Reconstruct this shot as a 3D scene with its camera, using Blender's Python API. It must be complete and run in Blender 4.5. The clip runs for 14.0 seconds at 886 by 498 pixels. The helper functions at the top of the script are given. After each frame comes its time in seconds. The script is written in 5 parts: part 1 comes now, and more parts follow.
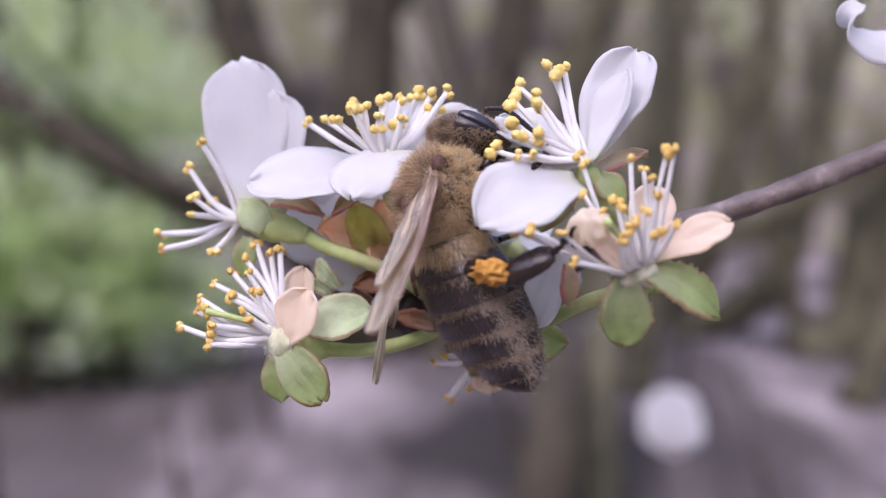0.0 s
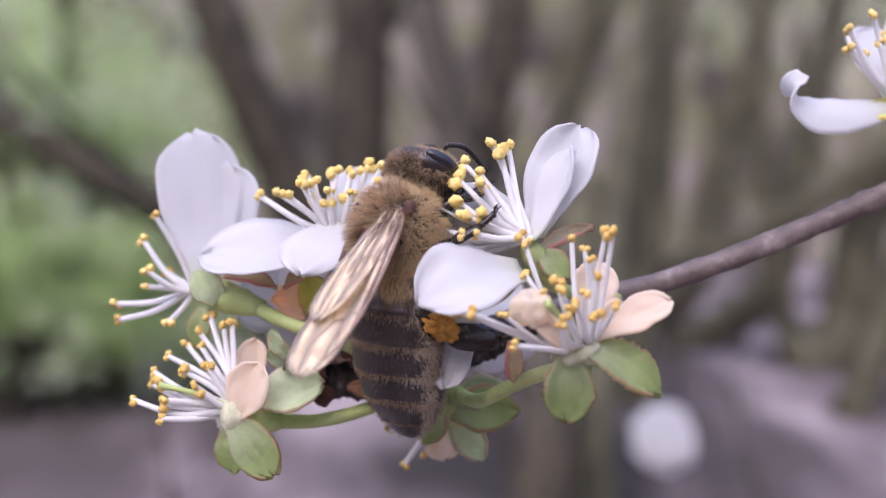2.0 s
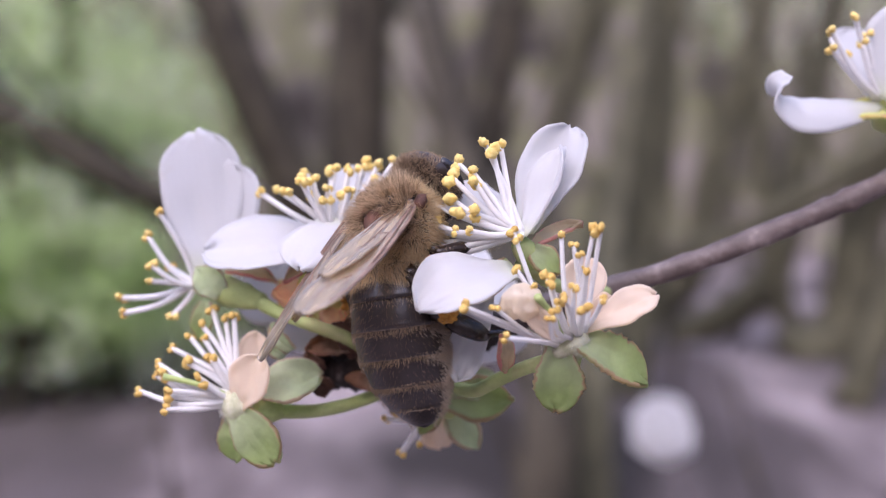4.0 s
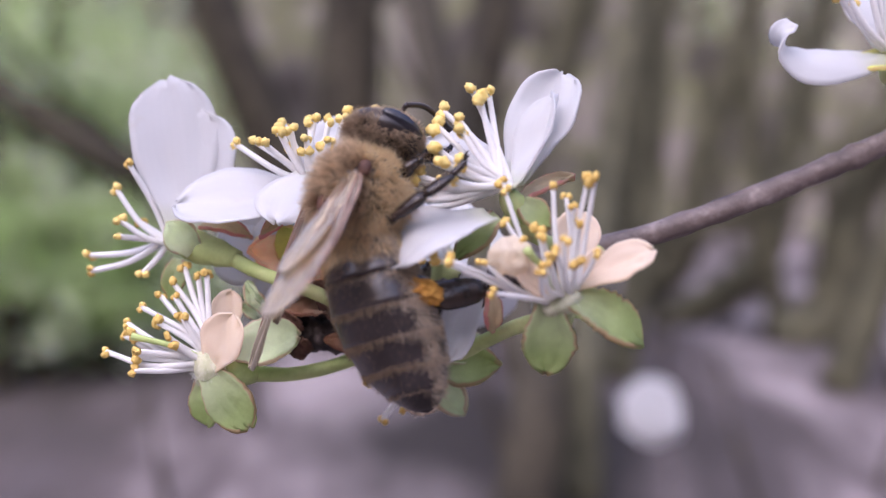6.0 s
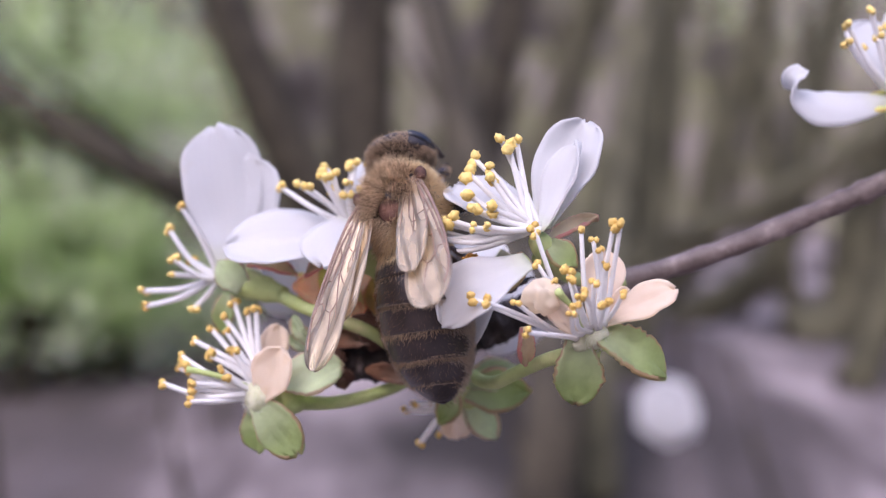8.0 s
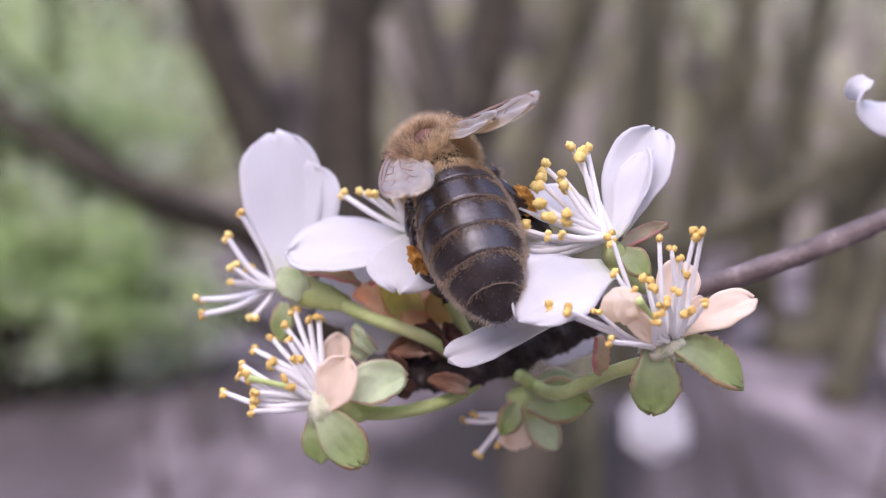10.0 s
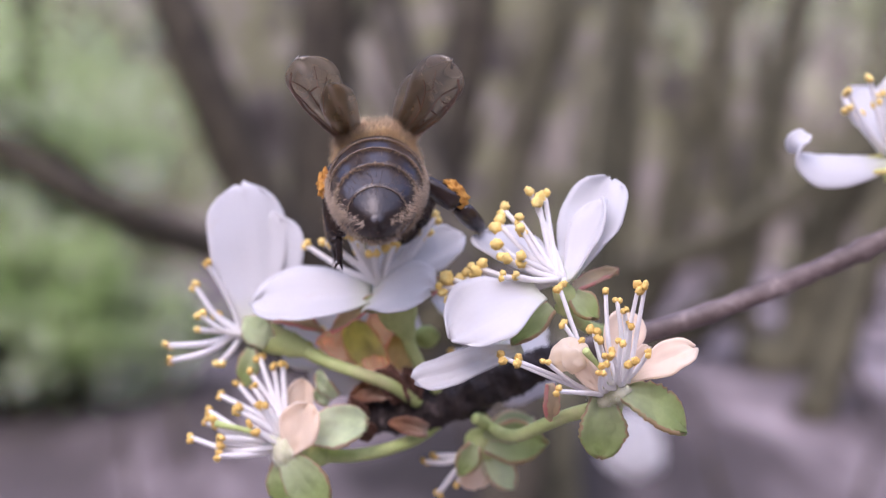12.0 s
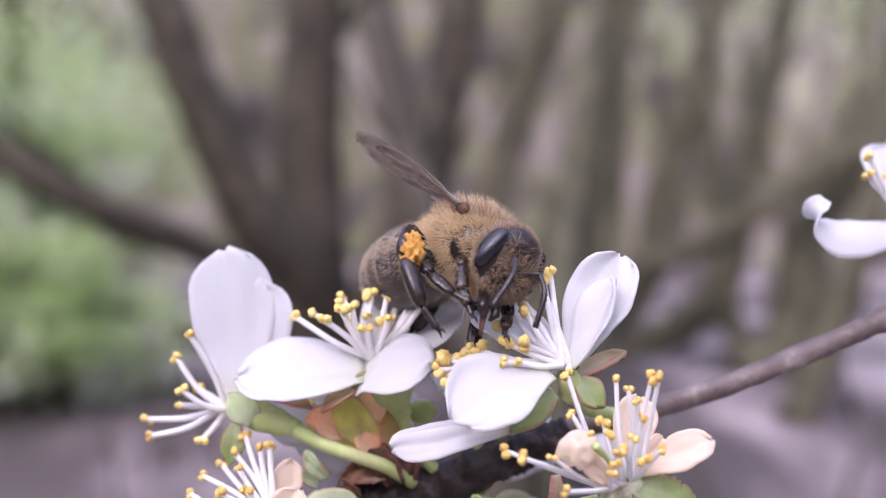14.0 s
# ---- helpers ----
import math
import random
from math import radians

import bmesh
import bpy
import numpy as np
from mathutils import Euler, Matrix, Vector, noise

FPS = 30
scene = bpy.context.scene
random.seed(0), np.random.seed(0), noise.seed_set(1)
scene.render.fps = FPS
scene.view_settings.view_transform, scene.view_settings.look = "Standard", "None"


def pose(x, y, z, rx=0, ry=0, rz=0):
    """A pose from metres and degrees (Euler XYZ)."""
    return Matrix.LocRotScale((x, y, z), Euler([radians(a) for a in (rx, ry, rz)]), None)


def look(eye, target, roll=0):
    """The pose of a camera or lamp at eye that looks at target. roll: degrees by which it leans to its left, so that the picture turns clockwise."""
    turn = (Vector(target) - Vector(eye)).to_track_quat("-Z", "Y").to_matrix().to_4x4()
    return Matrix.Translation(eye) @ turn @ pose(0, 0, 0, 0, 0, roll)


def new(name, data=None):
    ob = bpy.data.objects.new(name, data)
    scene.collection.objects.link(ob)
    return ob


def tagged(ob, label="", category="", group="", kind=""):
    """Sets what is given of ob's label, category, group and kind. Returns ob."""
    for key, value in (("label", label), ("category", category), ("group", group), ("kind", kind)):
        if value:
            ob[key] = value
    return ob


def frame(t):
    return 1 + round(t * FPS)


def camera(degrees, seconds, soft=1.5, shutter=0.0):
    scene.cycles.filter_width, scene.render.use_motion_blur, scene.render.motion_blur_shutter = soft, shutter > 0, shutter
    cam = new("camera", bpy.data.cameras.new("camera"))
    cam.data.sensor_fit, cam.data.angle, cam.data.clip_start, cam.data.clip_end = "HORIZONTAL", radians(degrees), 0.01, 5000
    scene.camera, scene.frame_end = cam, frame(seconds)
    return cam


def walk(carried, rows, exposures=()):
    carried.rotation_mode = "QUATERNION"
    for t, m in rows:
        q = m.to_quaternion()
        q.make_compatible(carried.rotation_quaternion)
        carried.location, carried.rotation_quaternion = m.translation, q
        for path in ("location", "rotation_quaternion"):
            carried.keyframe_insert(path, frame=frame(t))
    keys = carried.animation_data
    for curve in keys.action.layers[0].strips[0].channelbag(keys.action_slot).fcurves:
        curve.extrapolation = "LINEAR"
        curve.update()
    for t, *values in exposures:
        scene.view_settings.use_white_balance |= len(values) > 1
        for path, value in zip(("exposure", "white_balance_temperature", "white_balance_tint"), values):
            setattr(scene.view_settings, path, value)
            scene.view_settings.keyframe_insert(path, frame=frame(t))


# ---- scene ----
# ---- camera and its way: millimetres round the first eye, which is HIGH metres over the ground ----
HIGH = 0.62
cam = camera(44.0, 14.0, soft=1.2)
cam.data.dof.use_dof = True
cam.data.dof.focus_distance = 0.0578
cam.data.dof.aperture_fstop = 29
PATH = [
    (0.00, -0.56, 0.40, -0.09, -0.36, 0.24, -0.34),
    (0.50, -0.56, 0.40, -0.09, -0.36, 0.24, -0.34),
    (0.85, -0.56, 0.40, -0.09, -0.36, 0.24, -0.34),
    (1.00, -0.40, -0.73, 2.22, -0.37, 0.61, 0.17),
    (1.50, 0.27, -0.13, 2.54, -0.51, 0.74, 0.17),
    (2.00, 1.86, -0.28, 3.15, -0.68, 0.95, 0.19),
    (2.50, 3.05, -1.04, 3.71, -0.42, 0.69, 0.20),
    (3.00, 6.57, -2.81, 2.72, -0.88, 1.14, -0.11),
    (3.20, 5.61, -2.75, 3.08, -0.32, 0.86, 0.36),
    (5.30, 1.04, -0.29, 3.38, -1.43, 0.27, 0.02),
    (5.50, 1.89, 0.25, 3.37, -1.26, 0.10, -0.10),
    (6.00, 2.46, 0.99, 1.84, -1.19, -0.38, -0.15),
    (6.50, 0.28, -0.54, 2.61, -1.25, -0.45, -0.19),
    (7.00, 0.34, -1.11, 2.99, -1.31, -0.43, -0.36),
    (7.20, 1.13, -1.70, 3.88, -1.05, -0.45, -0.24),
    (9.30, 1.25, -4.61, 4.14, -0.63, 0.23, 0.90),
    (9.50, -0.34, -5.05, 4.91, -1.41, 0.74, 0.35),
    (10.00, -3.61, -2.39, 3.71, -1.43, 0.31, 0.10),
    (10.50, -5.09, -4.23, 4.00, -1.38, 0.41, -0.15),
    (11.00, -5.74, -4.49, 3.84, -1.94, 0.50, 0.17),
    (11.50, -6.75, -4.47, 4.09, -2.17, 1.29, 0.00),
    (12.00, -2.54, -5.14, 5.56, -2.58, 1.23, 0.34),
    (12.50, -7.04, -5.65, 8.66, -2.85, 1.10, 0.59),
    (13.00, -11.97, -2.06, 9.86, -3.06, 0.64, 0.77),
    (13.50, -10.35, -0.74, 10.56, -3.36, 0.87, 0.48),
    (14.00, -3.01, -1.25, 9.90, -3.30, 1.16, 0.07),
]
walk(cam, [(t, pose(x / 1000, y / 1000, HIGH + z / 1000, 90 + pitch, roll, yaw)) for t, x, y, z, yaw, pitch, roll in PATH],
     [(0, 0.88, 5550, 28), (7, 0.88, 5550, 28), (9, 0.95, 5570, 29), (10, 1.0, 5590, 30), (12.3, 0.98, 5570, 30), (13, 1.17, 5540, 30), (14, 1.14, 5540, 30)])

# ---- sky, veiled sun ----
world = bpy.data.worlds.new("overcast")
scene.world = world
world.use_nodes = True
wn = world.node_tree
sky = wn.nodes.new("ShaderNodeTexSky")
sky.sky_type, sky.sun_disc = "NISHITA", False
sky.sun_elevation, sky.sun_rotation = radians(42), radians(205)
sky.dust_density = 4.0
wn.links.new(sky.outputs[0], wn.nodes["Background"].inputs[0])
wn.nodes["Background"].inputs[1].default_value = 0.15
sun_data = bpy.data.lights.new("veiled_sun", "SUN")
sun_data.energy, sun_data.angle, sun_data.color = 1.5, radians(150), (1.0, 0.96, 0.92)
sun = new("veiled_sun", sun_data)
sun.matrix_world = look((-0.45, -1.1, 1.25), (0, 0, 0))


# ---- materials ----
def nodes(name):
    m = bpy.data.materials.new(name)
    m.use_nodes = True
    t = m.node_tree
    b = t.nodes["Principled BSDF"]
    return m, t, b


def noise_of(t, scale, detail=4.0, rough=0.6, coord="Object", stretch=None):
    c = t.nodes.new("ShaderNodeTexCoord")
    n = t.nodes.new("ShaderNodeTexNoise")
    n.inputs["Scale"].default_value, n.inputs["Detail"].default_value, n.inputs["Roughness"].default_value = scale, detail, rough
    if stretch:
        k = t.nodes.new("ShaderNodeMapping")
        k.inputs["Scale"].default_value = stretch
        t.links.new(c.outputs[coord], k.inputs[0])
        t.links.new(k.outputs[0], n.inputs["Vector"])
    else:
        t.links.new(c.outputs[coord], n.inputs["Vector"])
    return n.outputs["Fac"]


def ramp_of(t, fac, stops):
    r = t.nodes.new("ShaderNodeValToRGB")
    while len(r.color_ramp.elements) < len(stops):
        r.color_ramp.elements.new(0.5)
    for e, (p, c) in zip(r.color_ramp.elements, stops):
        e.position, e.color = p, (*c, 1)
    t.links.new(fac, r.inputs[0])
    return r.outputs[0]


def mix_of(t, fac, a, b, kind="MIX"):
    x = t.nodes.new("ShaderNodeMix")
    x.data_type, x.blend_type = "RGBA", kind
    for sock, v in ((x.inputs[0], fac), (x.inputs[6], a), (x.inputs[7], b)):
        if hasattr(v, "links") or hasattr(v, "is_linked"):
            t.links.new(v, sock)
        elif isinstance(v, (int, float)):
            sock.default_value = v
        else:
            sock.default_value = (*v, 1)
    return x.outputs[2]


def bump_of(t, b, fac, dist, strength=0.5):
    n = t.nodes.new("ShaderNodeBump")
    n.inputs["Strength"].default_value, n.inputs["Distance"].default_value = strength, dist
    t.links.new(fac, n.inputs["Height"])
    t.links.new(n.outputs[0], b.inputs["Normal"])


def surface(name, stops, scale, rough=0.6, bump=0.0, fine=None, spec=0.4, coat=0.0, through_light=0.0, speck=0.35, stretch=None):
    """Two scales of mottling, fine relief; through_light: share of light that comes through a thin sheet."""
    m, t, b = nodes(name)
    col = ramp_of(t, noise_of(t, scale, stretch=stretch), stops)
    grain = noise_of(t, fine or scale * 6, 3.0)
    col = mix_of(t, speck, col, ramp_of(t, grain, [(0.3, (0.6, 0.6, 0.6)), (0.7, (1, 1, 1))]), "MULTIPLY")
    t.links.new(col, b.inputs["Base Color"])
    b.inputs["Roughness"].default_value = rough
    b.inputs["Specular IOR Level"].default_value = spec
    b.inputs["Coat Weight"].default_value = coat
    if bump:
        bump_of(t, b, grain, bump)
    if through_light:
        thin(t, b, col, through_light)
    return m


def thin(t, b, col, share):
    tr = t.nodes.new("ShaderNodeBsdfTranslucent")
    mx = t.nodes.new("ShaderNodeMixShader")
    mx.inputs[0].default_value = share
    if hasattr(col, "is_linked"):
        t.links.new(col, tr.inputs[0])
    else:
        tr.inputs[0].default_value = (*col, 1)
    out = t.nodes["Material Output"]
    t.links.new(b.outputs[0], mx.inputs[1])
    t.links.new(tr.outputs[0], mx.inputs[2])
    t.links.new(mx.outputs[0], out.inputs["Surface"])


def uv_of(t):
    c = t.nodes.new("ShaderNodeTexCoord")
    s = t.nodes.new("ShaderNodeSeparateXYZ")
    t.links.new(c.outputs["UV"], s.inputs[0])
    return c, s


def math_of(t, op, a, b=0.0):
    n = t.nodes.new("ShaderNodeMath")
    n.operation = op
    for sock, v in ((n.inputs[0], a), (n.inputs[1], b)):
        if isinstance(v, (int, float)):
            sock.default_value = v
        else:
            t.links.new(v, sock)
    return n.outputs[0]


def petal_material(name, blade, claw, share):
    """Blade white, tinted claw, faint lengthwise veins and soft stains."""
    m, t, b = nodes(name)
    c, s = uv_of(t)
    col = ramp_of(t, s.outputs[1], [(0.0, claw), (0.22, blade), (1.0, blade)])
    stain = ramp_of(t, noise_of(t, 260, 3), [(0.6, (1, 1, 1)), (0.78, (0.9, 0.81, 0.69))])
    col = mix_of(t, 0.7, col, stain, "MULTIPLY")
    w = t.nodes.new("ShaderNodeTexWave")
    w.inputs["Scale"].default_value, w.inputs["Distortion"].default_value, w.inputs["Detail"].default_value = 3.4, 1.6, 2.0
    t.links.new(c.outputs["UV"], w.inputs[0])
    t.links.new(mix_of(t, 0.012, col, w.outputs[0], "MULTIPLY"), b.inputs["Base Color"])
    b.inputs["Roughness"].default_value = 0.55
    b.inputs["Specular IOR Level"].default_value = 0.3
    b.inputs["Sheen Weight"].default_value = 0.1
    bump_of(t, b, noise_of(t, 700, 3), 0.00006, 0.25)
    thin(t, b, col, share)
    return m


def sepal_material(name, leaf, edge):
    m, t, b = nodes(name)
    c, s = uv_of(t)
    u = math_of(t, "ABSOLUTE", math_of(t, "SUBTRACT", s.outputs[0], 0.5))
    rim = math_of(t, "MAXIMUM", math_of(t, "MULTIPLY", u, 2.0), math_of(t, "SUBTRACT", s.outputs[1], 0.02))
    rim = math_of(t, "ADD", rim, math_of(t, "MULTIPLY", math_of(t, "SUBTRACT", noise_of(t, 900), 0.5), 0.3))
    body = ramp_of(t, noise_of(t, 500), [(0.3, leaf), (0.7, tuple(x * 1.5 for x in leaf))])
    down = ramp_of(t, s.outputs[1], [(0.0, (0.62, 0.62, 0.52)), (0.35, (0.3, 0.3, 0.24)), (0.75, (0.0, 0.0, 0.0))])
    body = mix_of(t, 0.6, body, down, "SCREEN")
    r = ramp_of(t, rim, [(0.93, (0, 0, 0)), (1.1, (0.7, 0.7, 0.7))])
    col = mix_of(t, r, body, edge)
    t.links.new(col, b.inputs["Base Color"])
    b.inputs["Roughness"].default_value = 0.5
    bump_of(t, b, noise_of(t, 1900, 4), 0.00014, 0.8)
    b.inputs["Specular IOR Level"].default_value = 0.25
    thin(t, b, col, 0.58)
    return m


PETAL = petal_material("fresh_petal", (0.79, 0.785, 0.775), (0.74, 0.76, 0.62), 0.47)
FADED = petal_material("faded_petal", (0.97, 0.85, 0.7), (0.9, 0.8, 0.64), 0.55)
SEPAL = sepal_material("sepal_green", (0.36, 0.44, 0.18), (0.6, 0.32, 0.24))
PEACH = sepal_material("bract_peach", (0.95, 0.73, 0.53), (0.95, 0.66, 0.5))
OLIVE = sepal_material("bract_olive", (0.62, 0.52, 0.2), (0.85, 0.5, 0.3))
TAN = sepal_material("scale_tan", (0.34, 0.19, 0.11), (0.3, 0.14, 0.1))
SEPAL_PINK = sepal_material("sepal_blushed", (0.56, 0.46, 0.28), (0.85, 0.3, 0.34))
SEPAL_PALE = sepal_material("sepal_pale", (0.58, 0.66, 0.44), (0.62, 0.36, 0.28))
BRACT = sepal_material("bract_olive_pink", (0.7, 0.7, 0.24), (0.93, 0.6, 0.42))
FILAMENT = surface("filament_white", [(0.3, (0.93, 0.91, 0.88)), (0.7, (0.98, 0.97, 0.95))], 600, 0.45, through_light=0.35, speck=0.1)
ANTHER = surface("anther_yellow", [(0.3, (0.84, 0.58, 0.13)), (0.7, (0.95, 0.78, 0.3))], 2500, 0.75, 0.0001, 9000)
ANTHER_OLD = surface("anther_ochre", [(0.3, (0.62, 0.38, 0.08)), (0.7, (0.9, 0.66, 0.2))], 2500, 0.8, 0.00012, 9000)
PEDICEL = surface("pedicel_green", [(0.3, (0.38, 0.47, 0.15)), (0.55, (0.5, 0.58, 0.23)), (0.75, (0.55, 0.5, 0.27))], 300, 0.6, 0.00006, 2200, 0.25)
BARK = surface("twig_bark", [(0.25, (0.075, 0.054, 0.045)), (0.55, (0.165, 0.126, 0.11)), (0.75, (0.34, 0.28, 0.255))], 520, 0.5, 0.0002, 2600)
CUP = surface("cup_downy", [(0.3, (0.56, 0.58, 0.32)), (0.7, (0.84, 0.82, 0.62))], 900, 0.8, 0.0002, 4000, 0.2)
SPUR = surface("spur_bark", [(0.35, (0.014, 0.01, 0.009)), (0.6, (0.05, 0.036, 0.032)), (0.8, (0.2, 0.16, 0.145))], 900, 0.75, 0.0006, 2200)
SCALE = surface("bud_scale_brown", [(0.3, (0.05, 0.022, 0.016)), (0.7, (0.19, 0.09, 0.055))], 900, 0.7, 0.0002)
BUD = surface("bud_green", [(0.3, (0.13, 0.26, 0.11)), (0.7, (0.25, 0.42, 0.2))], 400, 0.5, 0.00004)
CHITIN = surface("chitin_black", [(0.3, (0.012, 0.009, 0.008)), (0.7, (0.035, 0.024, 0.02))], 900, 0.28, 0.00004, 7000, 0.5)
LEG = surface("leg_dark_brown", [(0.3, (0.012, 0.008, 0.007)), (0.7, (0.04, 0.024, 0.016))], 900, 0.26, 0.00004, 7000, 0.5)
TERGITE = surface("tergite_brown", [(0.3, (0.013, 0.009, 0.009)), (0.75, (0.048, 0.034, 0.03))], 500, 0.3, 0.00003, 6000, 0.7)
RIM = surface("tergite_rim", [(0.3, (0.16, 0.12, 0.09)), (0.7, (0.3, 0.24, 0.18))], 900, 0.4)
EYE = surface("eye_black", [(0.3, (0.008, 0.007, 0.01)), (0.7, (0.02, 0.017, 0.022))], 2000, 0.22, 0.00003, 16000, 0.6)
POLLEN = surface("pollen_orange", [(0.3, (0.36, 0.15, 0.025)), (0.7, (0.75, 0.42, 0.09))], 2500, 0.85, 0.0003, 6000, 0.2)


def hair_material(name, low, high):
    m, t, b = nodes(name)
    g = t.nodes.new("ShaderNodeNewGeometry")
    col = ramp_of(t, g.outputs["Random Per Island"], [(0.0, low), (1.0, high)])
    t.links.new(col, b.inputs["Base Color"])
    b.inputs["Roughness"].default_value = 0.5
    thin(t, b, col, 0.45)
    return m


DOWN = hair_material("white_down", (0.8, 0.8, 0.72), (0.95, 0.95, 0.9))
HAIR = hair_material("hair_tawny", (0.24, 0.15, 0.08), (1.0, 0.8, 0.52))
HAIR_PALE = hair_material("hair_pale", (0.68, 0.49, 0.24), (1.0, 0.88, 0.6))
HAIR_BAND = hair_material("hair_band", (0.34, 0.25, 0.15), (0.8, 0.63, 0.42))
HAIR_BELLY = hair_material("hair_fawn", (0.56, 0.46, 0.34), (0.95, 0.85, 0.69))
HAIR_FACE = hair_material("hair_greyish", (0.28, 0.2, 0.12), (0.84, 0.67, 0.46))
HAIR_MID = hair_material("hair_umber", (0.1, 0.068, 0.042), (0.36, 0.26, 0.16))
HAIR_DARK = hair_material("hair_brown", (0.14, 0.09, 0.055), (0.5, 0.36, 0.22))


def wing_material():
    """Clear brownish membrane: mostly see-through, a little milky, glossy at a glancing angle."""
    m, t, b = nodes("wing_membrane")
    col = ramp_of(t, noise_of(t, 300), [(0.3, (0.55, 0.46, 0.36)), (0.7, (0.82, 0.73, 0.62))])
    t.links.new(col, b.inputs["Base Color"])
    b.inputs["Roughness"].default_value = 0.3
    ripple = t.nodes.new("ShaderNodeBump")
    ripple.inputs["Strength"].default_value, ripple.inputs["Distance"].default_value = 0.5, 0.0002
    t.links.new(noise_of(t, 900, 2), ripple.inputs["Height"])
    t.links.new(ripple.outputs[0], b.inputs["Normal"])
    thin(t, b, col, 0.45)
    milky = t.nodes["Mix Shader"].outputs[0]
    tr = t.nodes.new("ShaderNodeBsdfTransparent")
    tr.inputs[0].default_value = (0.86, 0.78, 0.64, 1)
    mx = t.nodes.new("ShaderNodeMixShader")
    mx.inputs[0].default_value = 0.17
    t.links.new(tr.outputs[0], mx.inputs[1])
    t.links.new(milky, mx.inputs[2])
    gloss = t.nodes.new("ShaderNodeBsdfGlossy")
    gloss.inputs[0].default_value, gloss.inputs["Roughness"].default_value = (0.95, 0.92, 0.85, 1), 0.4
    t.links.new(ripple.outputs[0], gloss.inputs["Normal"])
    fres = t.nodes.new("ShaderNodeFresnel")
    fres.inputs[0].default_value = 1.7
    last = t.nodes.new("ShaderNodeMixShader")
    for k, s in enumerate((fres.outputs[0], mx.outputs[0], gloss.outputs[0])):
        t.links.new(s, last.inputs[k])
    t.links.new(last.outputs[0], t.nodes["Material Output"].inputs["Surface"])
    return m


WING = wing_material()
VEIN = surface("wing_vein", [(0.3, (0.16, 0.1, 0.07)), (0.7, (0.32, 0.21, 0.15))], 800, 0.4)
LITTER = surface("leaf_litter", [(0.34, (0.055, 0.045, 0.038)), (0.48, (0.115, 0.092, 0.087)), (0.62, (0.375, 0.315, 0.305))], 2.6, 0.9, 0.01, 40, stretch=(1.0, 0.3, 1.0))
STEM = surface("old_bark", [(0.3, (0.026, 0.0212, 0.0135)), (0.7, (0.092, 0.077, 0.048))], 14, 0.85, 0.004, 90)
STEM_OLIVE = surface("olive_bark", [(0.3, (0.05, 0.046, 0.025)), (0.7, (0.135, 0.125, 0.07))], 14, 0.85, 0.004, 90)
LEAF = surface("leaf_green", [(0.32, (0.33, 0.48, 0.14)), (0.5, (0.56, 0.69, 0.3)), (0.64, (0.86, 0.89, 0.74))], 5, 0.6, through_light=0.5)
DISTANCE = surface("far_thicket", [(0.3, (0.032, 0.027, 0.021)), (0.42, (0.095, 0.082, 0.07)), (0.5, (0.15, 0.15, 0.072)), (0.58, (0.2, 0.168, 0.155)), (0.7, (0.33, 0.34, 0.18))], 1.1, 1.0, fine=5)


def dark_patch(m, centre, near, far):
    """Darkens the litter's colour round a centre, with a ragged border."""
    t = m.node_tree
    b = t.nodes["Principled BSDF"]
    dry = b.inputs["Base Color"].links[0].from_socket
    c = t.nodes.new("ShaderNodeTexCoord")
    d = t.nodes.new("ShaderNodeVectorMath")
    d.operation = "DISTANCE"
    d.inputs[1].default_value = centre
    t.links.new(c.outputs["Object"], d.inputs[0])
    ragged = math_of(t, "ADD", d.outputs["Value"], math_of(t, "MULTIPLY", math_of(t, "SUBTRACT", noise_of(t, 3.5), 0.5), 0.5))
    fac = t.nodes.new("ShaderNodeMapRange")
    fac.inputs["From Min"].default_value, fac.inputs["From Max"].default_value = near, far
    t.links.new(ragged, fac.inputs["Value"])
    t.links.new(mix_of(t, fac.outputs[0], (0.03, 0.025, 0.022), dry), b.inputs["Base Color"])


# Darker ground in the middle, placed to fit the camera's view.
dark_patch(LITTER, (0.24, 2.1, 0.25), 0.2, 0.62)


# ---- mesh building, in millimetres ----
class Mesh:
    def __init__(self):
        self.v, self.f, self.uv = [], [], []

    def add(self, verts, faces, uv=None):
        k = len(self.v)
        self.v += [tuple(p) for p in verts]
        self.f += [tuple(i + k for i in q) for q in faces]
        self.uv += uv if uv is not None else [(0.5, 0.5)] * len(verts)
        return self


ORIGIN = {}


def part(name, mesh, material, parent, label="", origin=None, smooth=True):
    """One mesh object under a thing or part; mesh in the thing's millimetres, origin its turning point there."""
    base = Vector(ORIGIN[parent.name]) if parent else Vector((0, 0, 0))
    o = Vector(origin) if origin is not None else base
    data = bpy.data.meshes.new(name)
    data.from_pydata([((p[0] - o[0]) / 1000, (p[1] - o[1]) / 1000, (p[2] - o[2]) / 1000) for p in mesh.v], [], mesh.f)
    if any(c != (0.5, 0.5) for c in mesh.uv):
        layer = data.uv_layers.new(name="uv")
        idx = np.empty(len(data.loops), dtype=np.int64)
        data.loops.foreach_get("vertex_index", idx)
        layer.data.foreach_set("uv", np.array(mesh.uv, dtype=np.float32)[idx].ravel())
    data.materials.append(material)
    data.polygons.foreach_set("use_smooth", [smooth] * len(data.polygons))
    data.update()
    ob = new(name, data)
    ob.parent = parent
    ob.location = (o - base) / 1000
    ORIGIN[ob.name] = tuple(o)
    if label:
        tagged(ob, label)
    return ob


